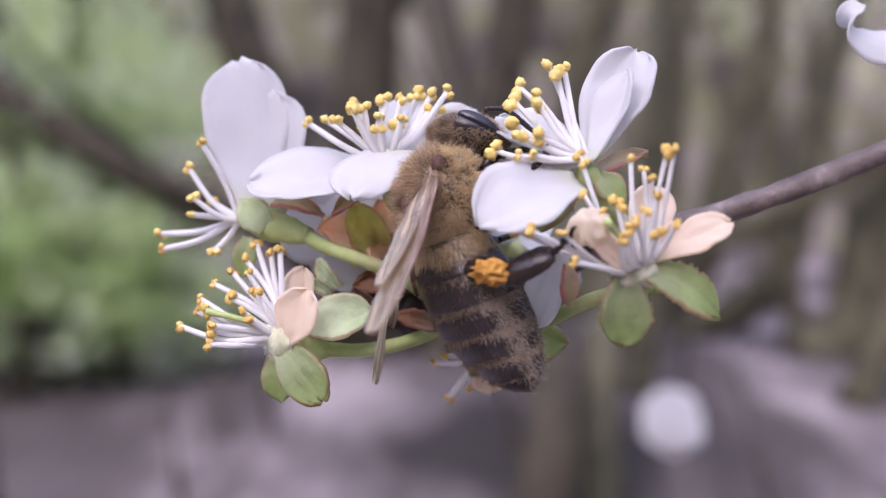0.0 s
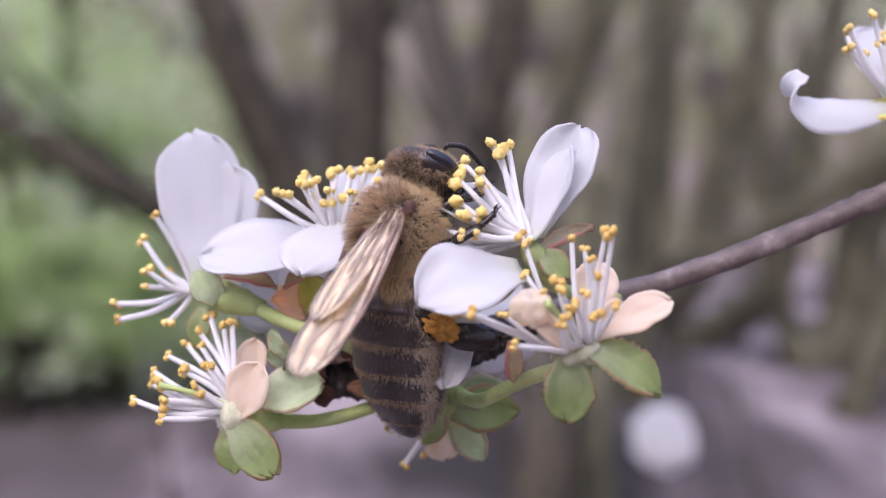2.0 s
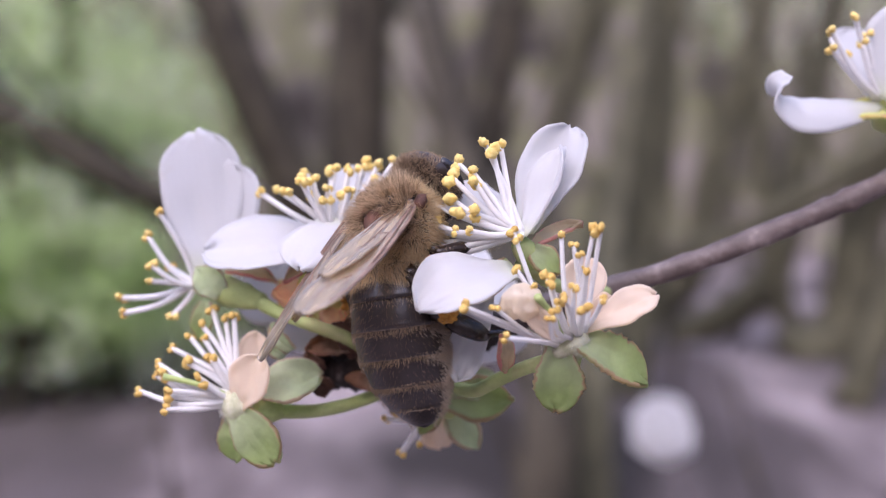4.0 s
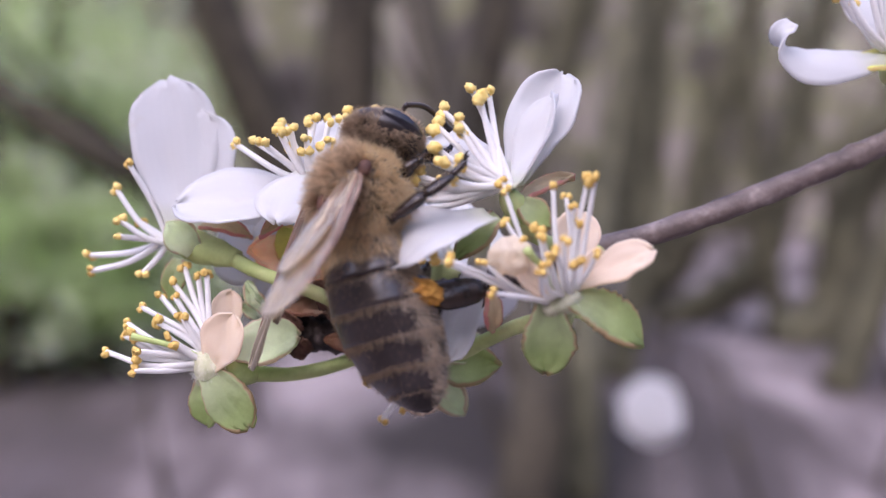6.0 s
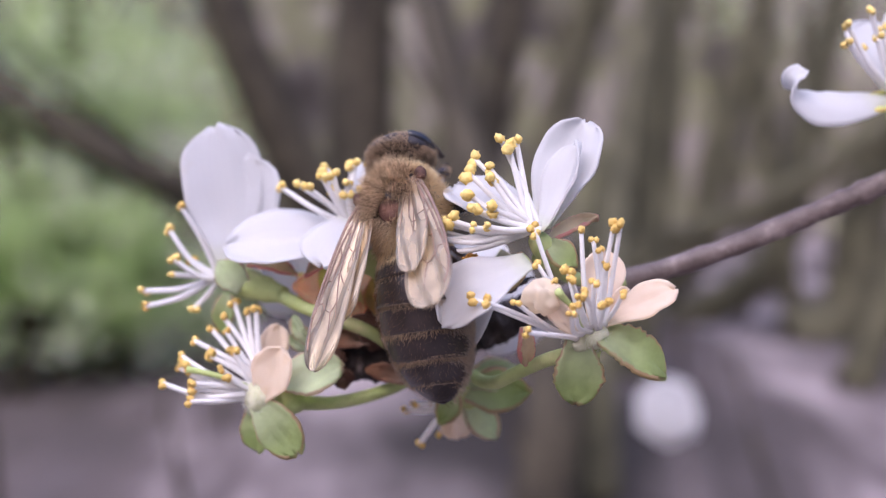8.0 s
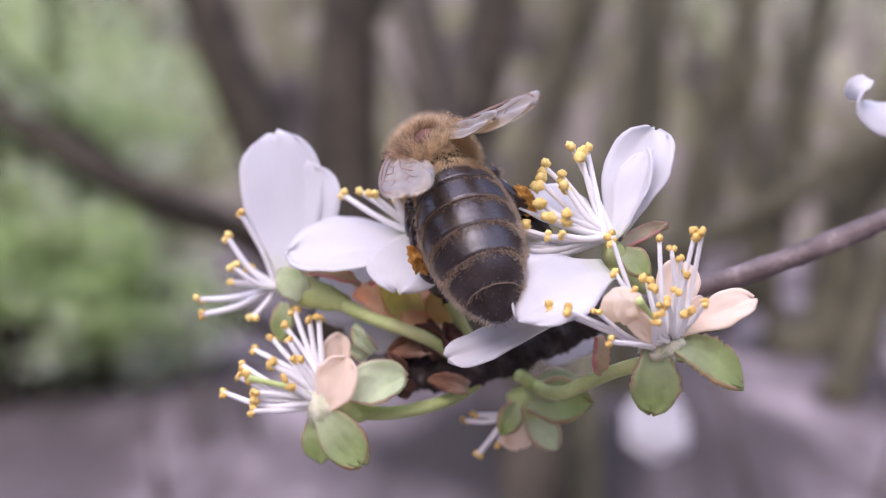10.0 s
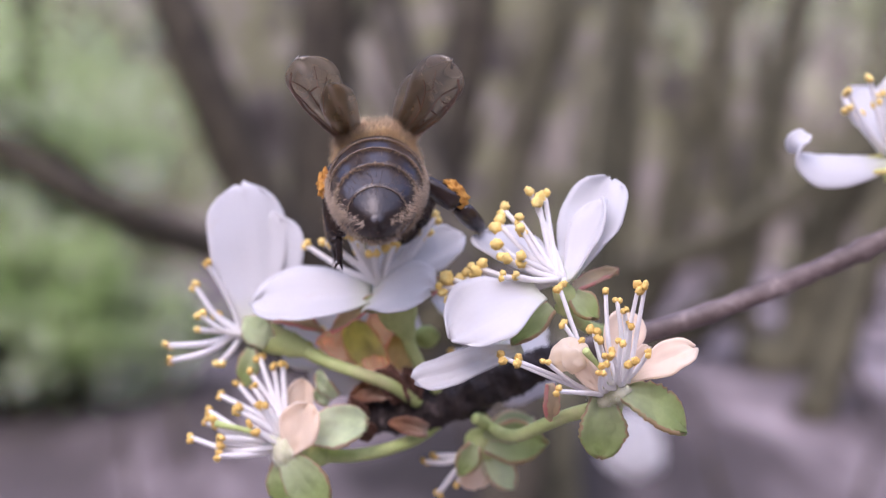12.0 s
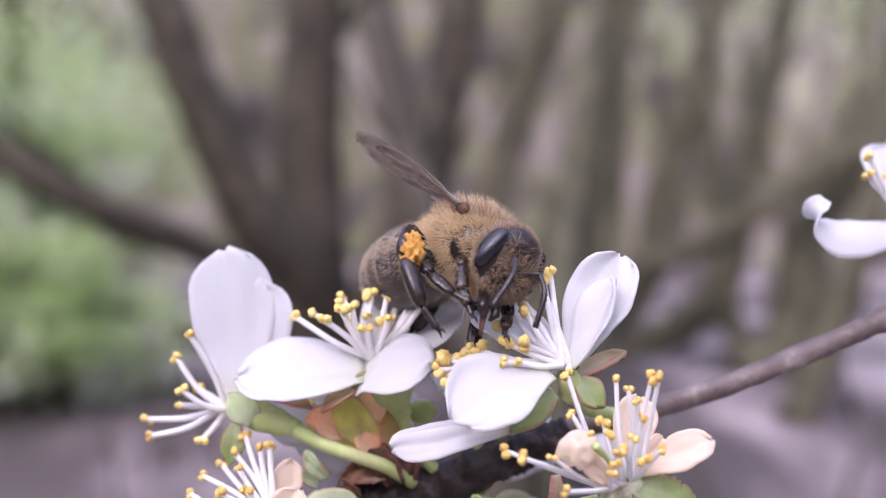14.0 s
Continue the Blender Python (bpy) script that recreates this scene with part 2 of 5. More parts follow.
def thing(name, origin, label, category, group="", world_at=None):
    """An Empty at a thing's base. origin in millimetres round the first eye."""
    ob = new(name)
    ob.empty_display_size = 0.005
    o = Vector(origin)
    ob.location = o / 1000 + Vector((0, 0, HIGH)) if world_at is None else Vector(world_at)
    ORIGIN[ob.name] = tuple(o)
    return tagged(ob, label, category, group)


def unit(v):
    return Vector(v).normalized()


def tube(mesh, pts, radii, n=8, rough=0.0, seed=0, squash=1.0):
    pts = [Vector(p) for p in pts]
    rings, side = [], None
    for i, p in enumerate(pts):
        d = (pts[min(i + 1, len(pts) - 1)] - pts[max(i - 1, 0)]).normalized()
        if side is None:
            side = d.orthogonal().normalized()
        side = (side - d * side.dot(d)).normalized()
        up = d.cross(side)
        ring = []
        for k in range(n):
            a = 2 * math.pi * k / n
            r = radii[i]
            if rough:
                r *= 1 + rough * noise.noise((p[0] * 0.9 + seed, p[1] * 0.9 + math.cos(a) * 1.4, p[2] * 0.9 + math.sin(a) * 1.4))
            ring.append(p + side * (math.cos(a) * r) + up * (math.sin(a) * r * squash))
        rings.append(ring)
    v = [q for ring in rings for q in ring] + [pts[0], pts[-1]]
    f = []
    for i in range(len(pts) - 1):
        for k in range(n):
            f.append((i * n + k, i * n + (k + 1) % n, (i + 1) * n + (k + 1) % n, (i + 1) * n + k))
    a, b = len(v) - 2, len(v) - 1
    e = (len(pts) - 1) * n
    f += [(a, (k + 1) % n, k) for k in range(n)] + [(b, e + k, e + (k + 1) % n) for k in range(n)]
    return mesh.add(v, f)


def bend(pts, steps):
    """A smooth line through a few points (Catmull-Rom)."""
    p = [Vector(q) for q in pts]
    p = [p[0] * 2 - p[1]] + p + [p[-1] * 2 - p[-2]]
    out = []
    for i in range(1, len(p) - 2):
        for k in range(steps):
            t = k / steps
            out.append(0.5 * ((2 * p[i]) + (p[i + 1] - p[i - 1]) * t + (2 * p[i - 1] - 5 * p[i] + 4 * p[i + 1] - p[i + 2]) * t * t
                              + (3 * p[i] - p[i - 1] - 3 * p[i + 1] + p[i + 2]) * t ** 3))
    return out + [p[-2]]


def blob(mesh, centre, radii, turn=None, seg=16, ring=10, lump=0.0, freq=1.0, seed=0):
    turn = turn or Matrix.Identity(3)
    c = Vector(centre)
    v, f = [], []
    for i in range(ring + 1):
        th = math.pi * i / ring
        for k in range(seg):
            a = 2 * math.pi * k / seg
            d = Vector((math.sin(th) * math.cos(a), math.sin(th) * math.sin(a), math.cos(th)))
            r = 1 + (lump * noise.noise(d * freq + Vector((seed, seed * 0.7, 0))) if lump else 0)
            v.append(c + turn @ Vector((d[0] * radii[0] * r, d[1] * radii[1] * r, d[2] * radii[2] * r)))
    for i in range(ring):
        for k in range(seg):
            f.append((i * seg + k, (i + 1) * seg + k, (i + 1) * seg + (k + 1) % seg, i * seg + (k + 1) % seg))
    return mesh.add(v, f)


def sheet(mesh, grid, uvs, thick):
    """A thin sheet with real thickness from a grid of points."""
    rows, cols = len(grid), len(grid[0])
    g = np.array([[tuple(p) for p in r] for r in grid], dtype=float)
    du, dv = np.gradient(g, axis=1), np.gradient(g, axis=0)
    nrm = np.cross(du, dv)
    nrm /= np.linalg.norm(nrm, axis=2, keepdims=True) + 1e-9
    nrm[-1] = nrm[-2]
    nrm[0] = nrm[1]
    top, low = (g + nrm * thick / 2).reshape(-1, 3), (g - nrm * thick / 2).reshape(-1, 3)
    n = rows * cols
    f = []
    for i in range(rows - 1):
        for k in range(cols - 1):
            a, b, c, d = i * cols + k, i * cols + k + 1, (i + 1) * cols + k + 1, (i + 1) * cols + k
            f += [(a, b, c, d), (d + n, c + n, b + n, a + n)]
    rim = [k for k in range(cols)] + [i * cols + cols - 1 for i in range(1, rows)] + [(rows - 1) * cols + k for k in range(cols - 2, -1, -1)] + [i * cols for i in range(rows - 2, 0, -1)]
    for a, b in zip(rim, rim[1:] + rim[:1]):
        f.append((b, a, a + n, b + n))
    flat = [c for r in uvs for c in r]
    return mesh.add(list(top) + list(low), f, flat + flat)


def blade(base, tip, normal, width, cup=0.15, arch=0.1, claw=0.12, top=0.62, curl=0.0, ruffle=0.05, thick=0.12, seed=0, rows=18, cols=13, teeth=0.0, notch=0.0, fold=0.0, crumple=0.0, sharp=0.0):
    """A petal or sepal from base to tip; normal: its upper face. cup lifts the sides, arch the middle, curl rolls the tip, fold lays a side over, sharp draws it to a point."""
    base, tip = Vector(base), Vector(tip)
    long = tip - base
    size = long.length
    d = long / size
    nn = (Vector(normal) - d * Vector(normal).dot(d)).normalized()
    s = d.cross(nn)
    grid, uvs = [], []
    for i in range(rows):
        v = i / (rows - 1)
        vv = min(v, 0.995)
        if vv > top:
            w = max(0.0, 1 - ((vv - top) / (1 - top)) ** 2.3) ** (0.5 + 0.5 * sharp)
        else:
            x = vv / top
            w = claw + (1 - claw) * (x * x * (3 - 2 * x)) ** 0.8
        line, uvl = [], []
        for k in range(cols):
            u = 2 * k / (cols - 1) - 1
            jag = 1 + teeth * (noise.noise((v * 26, u * 3 + seed, seed)) if abs(u) > 0.9 else 0)
            side = u * w * width / 2 * jag * (1 + 0.1 * noise.noise((v * 3.2, seed * 1.3, 2.0 if u > 0 else 7.0)))
            lift = cup * width * u * u * w + arch * size * 4 * v * (1 - v)
            lift += ruffle * size * noise.noise((u * 1.7 + seed * 3.1, v * 2.4, seed)) * (0.25 + v) + fold * width * max(0, u) * v
            lift += 0.03 * size * noise.noise((u * 1.2 + seed, v * 6.0, seed * 0.3)) * u * u + crumple * size * (noise.noise((u * 3.0 + seed, v * 5.0, seed)) + 0.5 * noise.noise((u * 6.0, v * 9.0, seed)))
            along = v * size * (1 + 0.06 * noise.noise((u * 2.1, seed * 2.3, 0)) * v) - notch * size * max(0, 1 - abs(u) * 2.2) * max(0, v - 0.8) * 5
            if curl:
                c = max(0.0, v - 0.45)
                lift += curl * size * c * c * 3.0
                along -= abs(curl) * size * c * c * c * 2.4
            line.append(base + d * along + s * side + nn * lift)
            uvl.append((0.5 + u / 2, v))
        grid.append(line)
        uvs.append(uvl)
    return sheet(Mesh(), grid, uvs, thick)


def fur(mesh, where, count, length, lean, seed, droop=0.25, thick=0.035):
    """Many fine tapering hairs; where(rnd) gives a root and its normal."""
    rnd = random.Random(seed)
    v, f = [], []
    for _ in range(count):
        hit = where(rnd)
        if hit is None:
            continue
        p, nn = hit
        d = (nn + Vector(lean) + noise.noise_vector(p * 1.6 + Vector((seed, 0, 0))) * 0.95 + Vector((rnd.gauss(0, droop), rnd.gauss(0, droop), rnd.gauss(0, droop)))).normalized()
        l = length * rnd.uniform(0.55, 1.15)
        s = d.orthogonal().normalized()
        s = (s * math.cos(k := rnd.uniform(0, 6.28)) + d.cross(s) * math.sin(k)).normalized()
        e = d.cross(s)
        c = (d + Vector(lean) * 0.5 + noise.noise_vector(p * 2.6) * 0.6 + Vector((rnd.gauss(0, 0.22), rnd.gauss(0, 0.22), rnd.gauss(0, 0.22)))).normalized()
        q = len(v)
        m = p + d * l * 0.55
        v += [p + s * thick, p - s * thick * 0.5 + e * thick * 0.86, p - s * thick * 0.5 - e * thick * 0.86,
              m + s * thick * 0.7, m - s * thick * 0.35 + e * thick * 0.6, m - s * thick * 0.35 - e * thick * 0.6, m + c * l * 0.5]
        f += [(q, q + 1, q + 4, q + 3), (q + 1, q + 2, q + 5, q + 4), (q + 2, q, q + 3, q + 5), (q + 3, q + 4, q + 6), (q + 4, q + 5, q + 6), (q + 5, q + 3, q + 6)]
    return mesh.add(v, f)


def on_blade(base, tip, normal, width):
    """Spots on the lower half of a sepal's face, thickest at its foot."""
    base, long = Vector(base), Vector(tip) - Vector(base)
    n = Vector(normal).normalized()
    side = long.normalized().cross(n)

    def spot(rnd):
        v = 0.55 * rnd.random() ** 1.7
        return base + long * v + side * (rnd.uniform(-0.36, 0.36) * width) + n * (0.1 + 0.32 * v * (1 - v)), n + Vector((rnd.gauss(0, 0.5), 0, rnd.gauss(0, 0.5)))
    return spot


def on_ball(c, r, test=None):
    c = Vector(c)

    def where(rnd):
        d = unit((rnd.gauss(0, 1), rnd.gauss(0, 1), rnd.gauss(0, 1)))
        if test and not test(d):
            return None
        n = unit((d[0] / r[0], d[1] / r[1], d[2] / r[2]))
        return c + Vector((d[0] * r[0], d[1] * r[1], d[2] * r[2])), n
    return where


# ---- ground, far thicket, stems behind ----
def setting(name, mesh, material, label, category):
    ob = part(name, mesh, material, None)
    return tagged(ob, label, category, kind="structure")


def ground_at(x, y):
    """Height of the ground in metres: level in front, then a low bank under the shrubs."""
    s = min(1.0, max(0.0, (y - 1.1) / 1.6))
    return 0.03 * noise.noise((x * 0.8, y * 0.8, 0)) - 0.02 + 0.36 * s * s * (3 - 2 * s) + max(0.0, y - 5) * 0.05


def ground():
    m = Mesh()
    n = 90
    v = []
    for i in range(n + 1):
        for k in range(n + 1):
            x, y = (k / n - 0.5) * 2, (i / n - 0.5) * 2
            x, y = 40 * x * abs(x) ** 1.6, 40 * y * abs(y) ** 1.6
            v.append((x * 1000, y * 1000, 1000 * ground_at(x, y)))
    m.add(v, [(i * (n + 1) + k, i * (n + 1) + k + 1, (i + 1) * (n + 1) + k + 1, (i + 1) * (n + 1) + k) for i in range(n) for k in range(n)])
    setting("ground", m, LITTER, "bare woodland bank under brown leaf litter", "ground")


def footed(p):
    return Vector((p[0], p[1], 1000 * ground_at(p[0] / 1000, p[1] / 1000) - 8))


def backdrop():
    m = Mesh()
    v, f, n = [], [], 48
    for i in range(n + 1):
        a = 2 * math.pi * i / n
        for z in (-1.0, 6.5 + 1.2 * noise.noise((math.cos(a) * 3, math.sin(a) * 3, 2))):
            v.append((13000 * math.sin(a), 13000 * math.cos(a), z * 1000))
    f = [(2 * i, 2 * i + 1, 2 * i + 3, 2 * i + 2) for i in range(n)]
    m.add(v, f)
    setting("backdrop", m, DISTANCE, "far thicket of bare grey and olive brush", "thicket")


def at(px, py, dist):
    """A place in the distance, by its bearing: right and up of straight ahead, per thousand."""
    return Vector((px * dist, dist * 1000, py * dist + HIGH * 1000))


def shrub_stem(line, width, label, bark, group="stems of the bare shrub"):
    """line: bearings (per thousand right, per thousand up, distance in metres), from the foot upwards."""
    pts = [at(*p) for p in line]
    pts[0] = footed(pts[0])
    root = thing("shrub_stem", pts[0], label, "shrub stem", group, world_at=pts[0] / 1000)
    m = Mesh()
    pts = bend(pts, 6)
    n = len(pts)
    tube(m, pts, [1.3 * width * (1.15 - 0.45 * i / n) for i in range(n)], 10, 0.12, len(bpy.data.objects) * 1.7)
    part("stem", m, bark, root)
    rnd = random.Random(len(bpy.data.objects))
    for _ in range(3):
        i = rnd.randrange(n // 3, n - 3)
        p, d = pts[i], (pts[i + 1] - pts[i]).normalized()
        o = (d + Vector((rnd.uniform(-0.9, 0.9), rnd.uniform(-0.3, 0.3), 0.2))).normalized()
        q = [p + o * (s * rnd.uniform(180, 260)) + Vector((0, 0, 25 * s * s)) for s in range(4)]
        tube(s := Mesh(), bend([p] + q[1:], 4), [width * 0.28 * (1 - 0.06 * j) for j in range(13)], 6, 0.1, i)
        part("twig", s, bark, root)
    return root


def background():
    ground()
    backdrop()
    stems = [
        ([(-50, -190, 3.2), (-75, 0, 3.0), (-120, 60, 2.9), (-200, 250, 2.8), (-260, 420, 2.8)], 62),
        ([(-60, -190, 3.3), (-62, 10, 3.2), (-66, 90, 3.2), (-60, 250, 3.2), (-40, 420, 3.2)], 84),
        ([(-40, -185, 3.2), (0, 0, 3.0), (24, 100, 3.0), (-2, 240, 3.0), (-30, 420, 3.0)], 46),
        ([(-20, -185, 3.4), (20, 10, 3.3), (48, 90, 3.3), (80, 240, 3.3), (110, 420, 3.3)], 50),
        ([(0, -185, 3.1), (70, 0, 3.0), (108, 90, 3.0), (150, 240, 2.9), (200, 420, 2.9)], 44),
        ([(60, -180, 3.5), (150, -10, 3.4), (185, 90, 3.4), (220, 240, 3.4), (255, 420, 3.4)], 66),
        ([(140, -180, 3.3), (235, -20, 3.2), (262, 90, 3.2), (310, 240, 3.2), (350, 420, 3.2)], 40),
        ([(220, -180, 3.6), (310, -20, 3.5), (338, 90, 3.5), (375, 240, 3.5), (420, 420, 3.5)], 44),
        ([(-40, -190, 3.0), (-140, 10, 2.8), (-255, 60, 2.5), (-400, 148, 2.4), (-560, 245, 2.3)], 34),
        ([(-60, -190, 3.1), (-200, -40, 3.0), (-330, 0, 2.8), (-430, 50, 2.7), (-580, 110, 2.6)], 20),
        ([(60, -190, 3.3), (170, -20, 3.1), (290, 25, 2.9), (400, 90, 2.8), (560, 190, 2.7)], 30),
        ([(-300, -230, 2.6), (-340, -120, 2.5), (-380, 60, 2.5), (-420, 260, 2.5), (-450, 420, 2.5)], 20),
        ([(90, -200, 1.75), (110, -130, 1.8), (80, -40, 2.0), (40, 60, 2.2), (-10, 240, 2.4)], 36),
        ([(330, -175, 3.0), (380, -60, 3.0), (400, 40, 3.0), (470, 160, 2.9), (600, 300, 2.8)], 58),
        ([(150, -190, 1.9), (150, -120, 1.95), (160, -40, 2.1), (175, 90, 2.3), (210, 300, 2.5)], 26),
        ([(-400, -175, 1.8), (-420, -110, 1.85), (-470, -20, 2.0), (-560, 120, 2.2)], 12),
    ]
    rnd = random.Random(11)
    for k in range(5):
        x = (-430, -300, 200, 320, 430)[k]
        d = rnd.uniform(2.3, 3.4)
        lean = rnd.uniform(-40, 90) if x > 0 else rnd.uniform(-90, 20)
        low = -(HIGH * 1000 - 300) / d
        stems.append(([(x - lean * 0.7, low, d), (x - lean * 0.3, low * 0.55, d), (x, low * 0.1, d), (x + lean * 0.6, 120, d), (x + lean * 1.2, 420, d)], rnd.uniform(20, 34)))
    for line, width in stems:
        # Stems further right get a lighter, more olive bark.
        on_right = line[2][0] > 90
        shrub_stem(line, width, "olive leafless shrub stem rising from leaf litter" if on_right else "dark leafless shrub stem rising from leaf litter", STEM_OLIVE if on_right else STEM)
    for (px, py, dist), size, count, seed in (((-350, 175, 3.6), 430, 2600, 1), ((-360, -20, 3.4), 330, 2200, 2), ((-240, 120, 4.4), 330, 1400, 3), ((440, 260, 5.5), 560, 900, 4), ((300, 250, 5.2), 420, 600, 5), ((-380, -18, 2.4), 230, 2200, 6), ((-262, -45, 2.6), 190, 1300, 7), ((-290, 105, 2.7), 170, 600, 8), ((-380, 160, 2.6), 260, 1500, 9)):
        leaf_bush(at(px, py, dist), size, count, seed)
    undergrowth()
    far_blossom()


def leaf_bush(centre, size, count, seed):
    """Low evergreen growth: stems from the ground and a loose crown of leaves."""
    rnd = random.Random(seed)
    foot = footed(centre)
    root = thing("bush", foot, "green leafy bush, loose and out of focus", "bush", "green bushes behind", world_at=foot / 1000)
    m = Mesh()
    for k in range(7):
        end = centre + Vector((rnd.uniform(-1, 1), rnd.uniform(-0.7, 0.7), rnd.uniform(-0.4, 0.8))) * size * 0.8
        tube(m, bend([foot + Vector((rnd.uniform(-60, 60), rnd.uniform(-60, 60), -10)), (foot + end) / 2 + Vector((rnd.uniform(-80, 80), 0, 0)), end], 5), [9 - 0.6 * i for i in range(11)], 6)
    part("trunk", m, STEM, root)
    v, f = [], []
    for k in range(count * 5 // 2):
        d = Vector((rnd.gauss(0, 1), rnd.gauss(0, 1), rnd.gauss(0, 1)))
        d = d.normalized() * (1.3 * rnd.random() ** 0.62)
        if noise.noise(d * 2.2 + Vector((seed, 0, 0))) < -0.08:
            continue
        c = centre + Vector((d[0] * size * 1.15, d[1] * size * 0.8, d[2] * size * 0.85))
        a = unit((rnd.gauss(0, 1), rnd.gauss(0, 1), rnd.gauss(0, 0.3)))
        b = a.cross(unit((rnd.gauss(0, 0.4), rnd.gauss(-0.5, 0.4), 1))).normalized()
        l, w = rnd.uniform(18, 32), rnd.uniform(7, 12)
        q = len(v)
        n = a.cross(b)
        v += [c, c + a * l * 0.5 + b * w + n * 4, c + a * l, c + a * l * 0.5 - b * w + n * 4, c + a * l * 0.5 - n * 3]
        f += [(q, q + 1, q + 4), (q + 1, q + 2, q + 4), (q + 2, q + 3, q + 4), (q + 3, q, q + 4)]
    crown = part("crown", Mesh().add(v, f), LEAF, root)
    crown["kind"] = "stuff"


def undergrowth():
    """Thin dry shoots standing out of the litter."""
    rnd = random.Random(23)
    m = Mesh()
    for k in range(70):
        d = rnd.uniform(1.5, 4.2)
        x = rnd.uniform(-560, 560) * d
        if x > 150 * d and rnd.random() < 0.7:
            continue
        f = footed((x, d * 1000))
        h = rnd.uniform(120, 420) * (0.6 + 0.4 * (x > 0))
        lean = Vector((rnd.gauss(0, 0.22), rnd.gauss(0, 0.1), 1))
        tube(m, bend([f, f + lean * h * 0.5 + Vector((rnd.gauss(0, 12), 0, 0)), f + lean * h], 3), [rnd.uniform(5, 11) * (1 - 0.1 * i) for i in range(7)], 5)
    tagged(part("undergrowth", m, STEM, None), "thin dry leafless shoots rising from leaf litter", "undergrowth", kind="stuff")


def far_blossom():
    """A knot of open blossom on a bare shoot, well behind. Ringed and sized to show as a round white disc in the
    camera's view.
    """
    c = Vector((214 * 0.7, 700, -150 * 0.7 + HIGH * 1000))
    foot = footed((c[0] + 60, c[1] + 90))
    root = thing("blossom_shoot", foot, "bare shoot with a knot of white blossom, far out of focus", "shoot", world_at=foot / 1000)
    m = Mesh()
    tube(m, bend([foot, foot + Vector((-10, -20, 220)), c + Vector((25, 40, -60)), c + Vector((0, 16, 0))], 6), [2.2 - 0.07 * i for i in range(19)], 6)
    part("stem", m, BARK, root)
    for j, (x, z) in enumerate([(11 * math.cos(0.7 * q), 11 * math.sin(0.7 * q)) for q in range(9)] + [(-4, 3), (5, -3)]):
        h = c + Vector((x, 6 - 2 * j, z))
        for k in range(5):
            a = 2 * math.pi * k / 5 + j
            d = Vector((math.cos(a), -0.25, math.sin(a)))
            part("petal", blade(h, h + d * 11, (0, -1, 0.3), 10.5, seed=k + j, rows=8, cols=7), PETAL, root)


# ---- the flowering twig ----
ROOT_AT = (300, 380, -HIGH * 1000)


def stamen(fl, base, tip, fresh=True, size=0.5, seed=0, thick=0.2):
    rnd = random.Random(seed)
    base, tip = Vector(base), Vector(tip)
    ln = (tip - base).length
    side = (tip - base).orthogonal().normalized()
    mid = (base + tip) / 2 + side * ln * rnd.uniform(-0.09, 0.09) + Vector((0, 0, -0.04 * ln))
    m = Mesh()
    pts = bend([base, mid, tip], 5)
    tube(m, pts, [thick * (1 - 0.02 * i) for i in range(len(pts))], 8)
    part("filament", m, FILAMENT, fl)
    d = (tip - mid).normalized()
    tilt = Matrix.Rotation(rnd.uniform(0, 6.28), 3, d)
    b = tilt @ d.orthogonal().normalized()
    turn = Matrix((b, d.cross(b), d)).transposed() @ Euler((rnd.uniform(-0.7, 0.7), rnd.uniform(-0.7, 0.7), 0)).to_matrix()
    m = Mesh()
    s = size * rnd.uniform(0.85, 1.12)
    for sg in (-1, 1):
        blob(m, tip + turn @ Vector((sg * s * 0.42, 0, s * 0.12)), (s * 0.5, s * 0.46, s * rnd.uniform(0.42, 0.6)), turn, 12, 9, 0.45, 2.4, rnd.random() * 9)
    part("anther", m, ANTHER if fresh else ANTHER_OLD, fl)


def flower(shrub, centre, heel, stalk, label, girth=1.25):
    """The receptacle with its stalk: the flower's own mesh; petals, sepals, stamens go under it."""
    centre, heel = Vector(centre), Vector(heel)
    m = Mesh()
    d = centre - heel
    tube(m, bend([heel - d * 0.15, heel + d * 0.35, centre - d * 0.1], 5), [0.5, 0.58, 0.68, 0.78, girth * 0.72, girth * 0.8, girth * 0.86, girth * 0.88, girth * 0.84, girth * 0.74, girth * 0.5], 16, 0.12, centre[0])
    pts = bend([heel] + list(stalk), 6)
    tube(m, pts, [0.46 - 0.07 * min(1, i / 6) for i in range(len(pts))], 10, 0.06, centre[1])
    return part("flower", m, PEDICEL, shrub, label, origin=centre)


def hooked(line, widths, across):
    """A petal along a bent line; across: the direction of its breadth."""
    pts = bend(line, 5)
    n = len(pts)
    grid, uvs = [], []
    for i, p in enumerate(pts):
        q = i / (n - 1) * (len(widths) - 1)
        j = min(int(q), len(widths) - 2)
        w = widths[j] + (widths[j + 1] - widths[j]) * (q - j)
        d = (pts[min(i + 1, n - 1)] - pts[max(i - 1, 0)]).normalized()
        s = (Vector(across) - d * Vector(across).dot(d)).normalized()
        up = d.cross(s)
        grid.append([p + s * (u * w / 2) - up * (0.14 * w * u * u - 0.1 * noise.noise((u * 2, i * 0.3, 4))) for u in [k / 5 - 1 for k in range(11)]])
        uvs.append([(k / 10, i / (n - 1)) for k in range(11)])
    return sheet(Mesh(), grid, uvs, 0.12)


def style(fl, base, tip):
    m = Mesh()
    b, t = Vector(base), Vector(tip)
    tube(m, bend([b, (b + t) / 2 + Vector((0.15, 0, 0.1)), t], 5), [0.17] * 9 + [0.19, 0.22], 7)
    part("style", m, PEDICEL, fl)


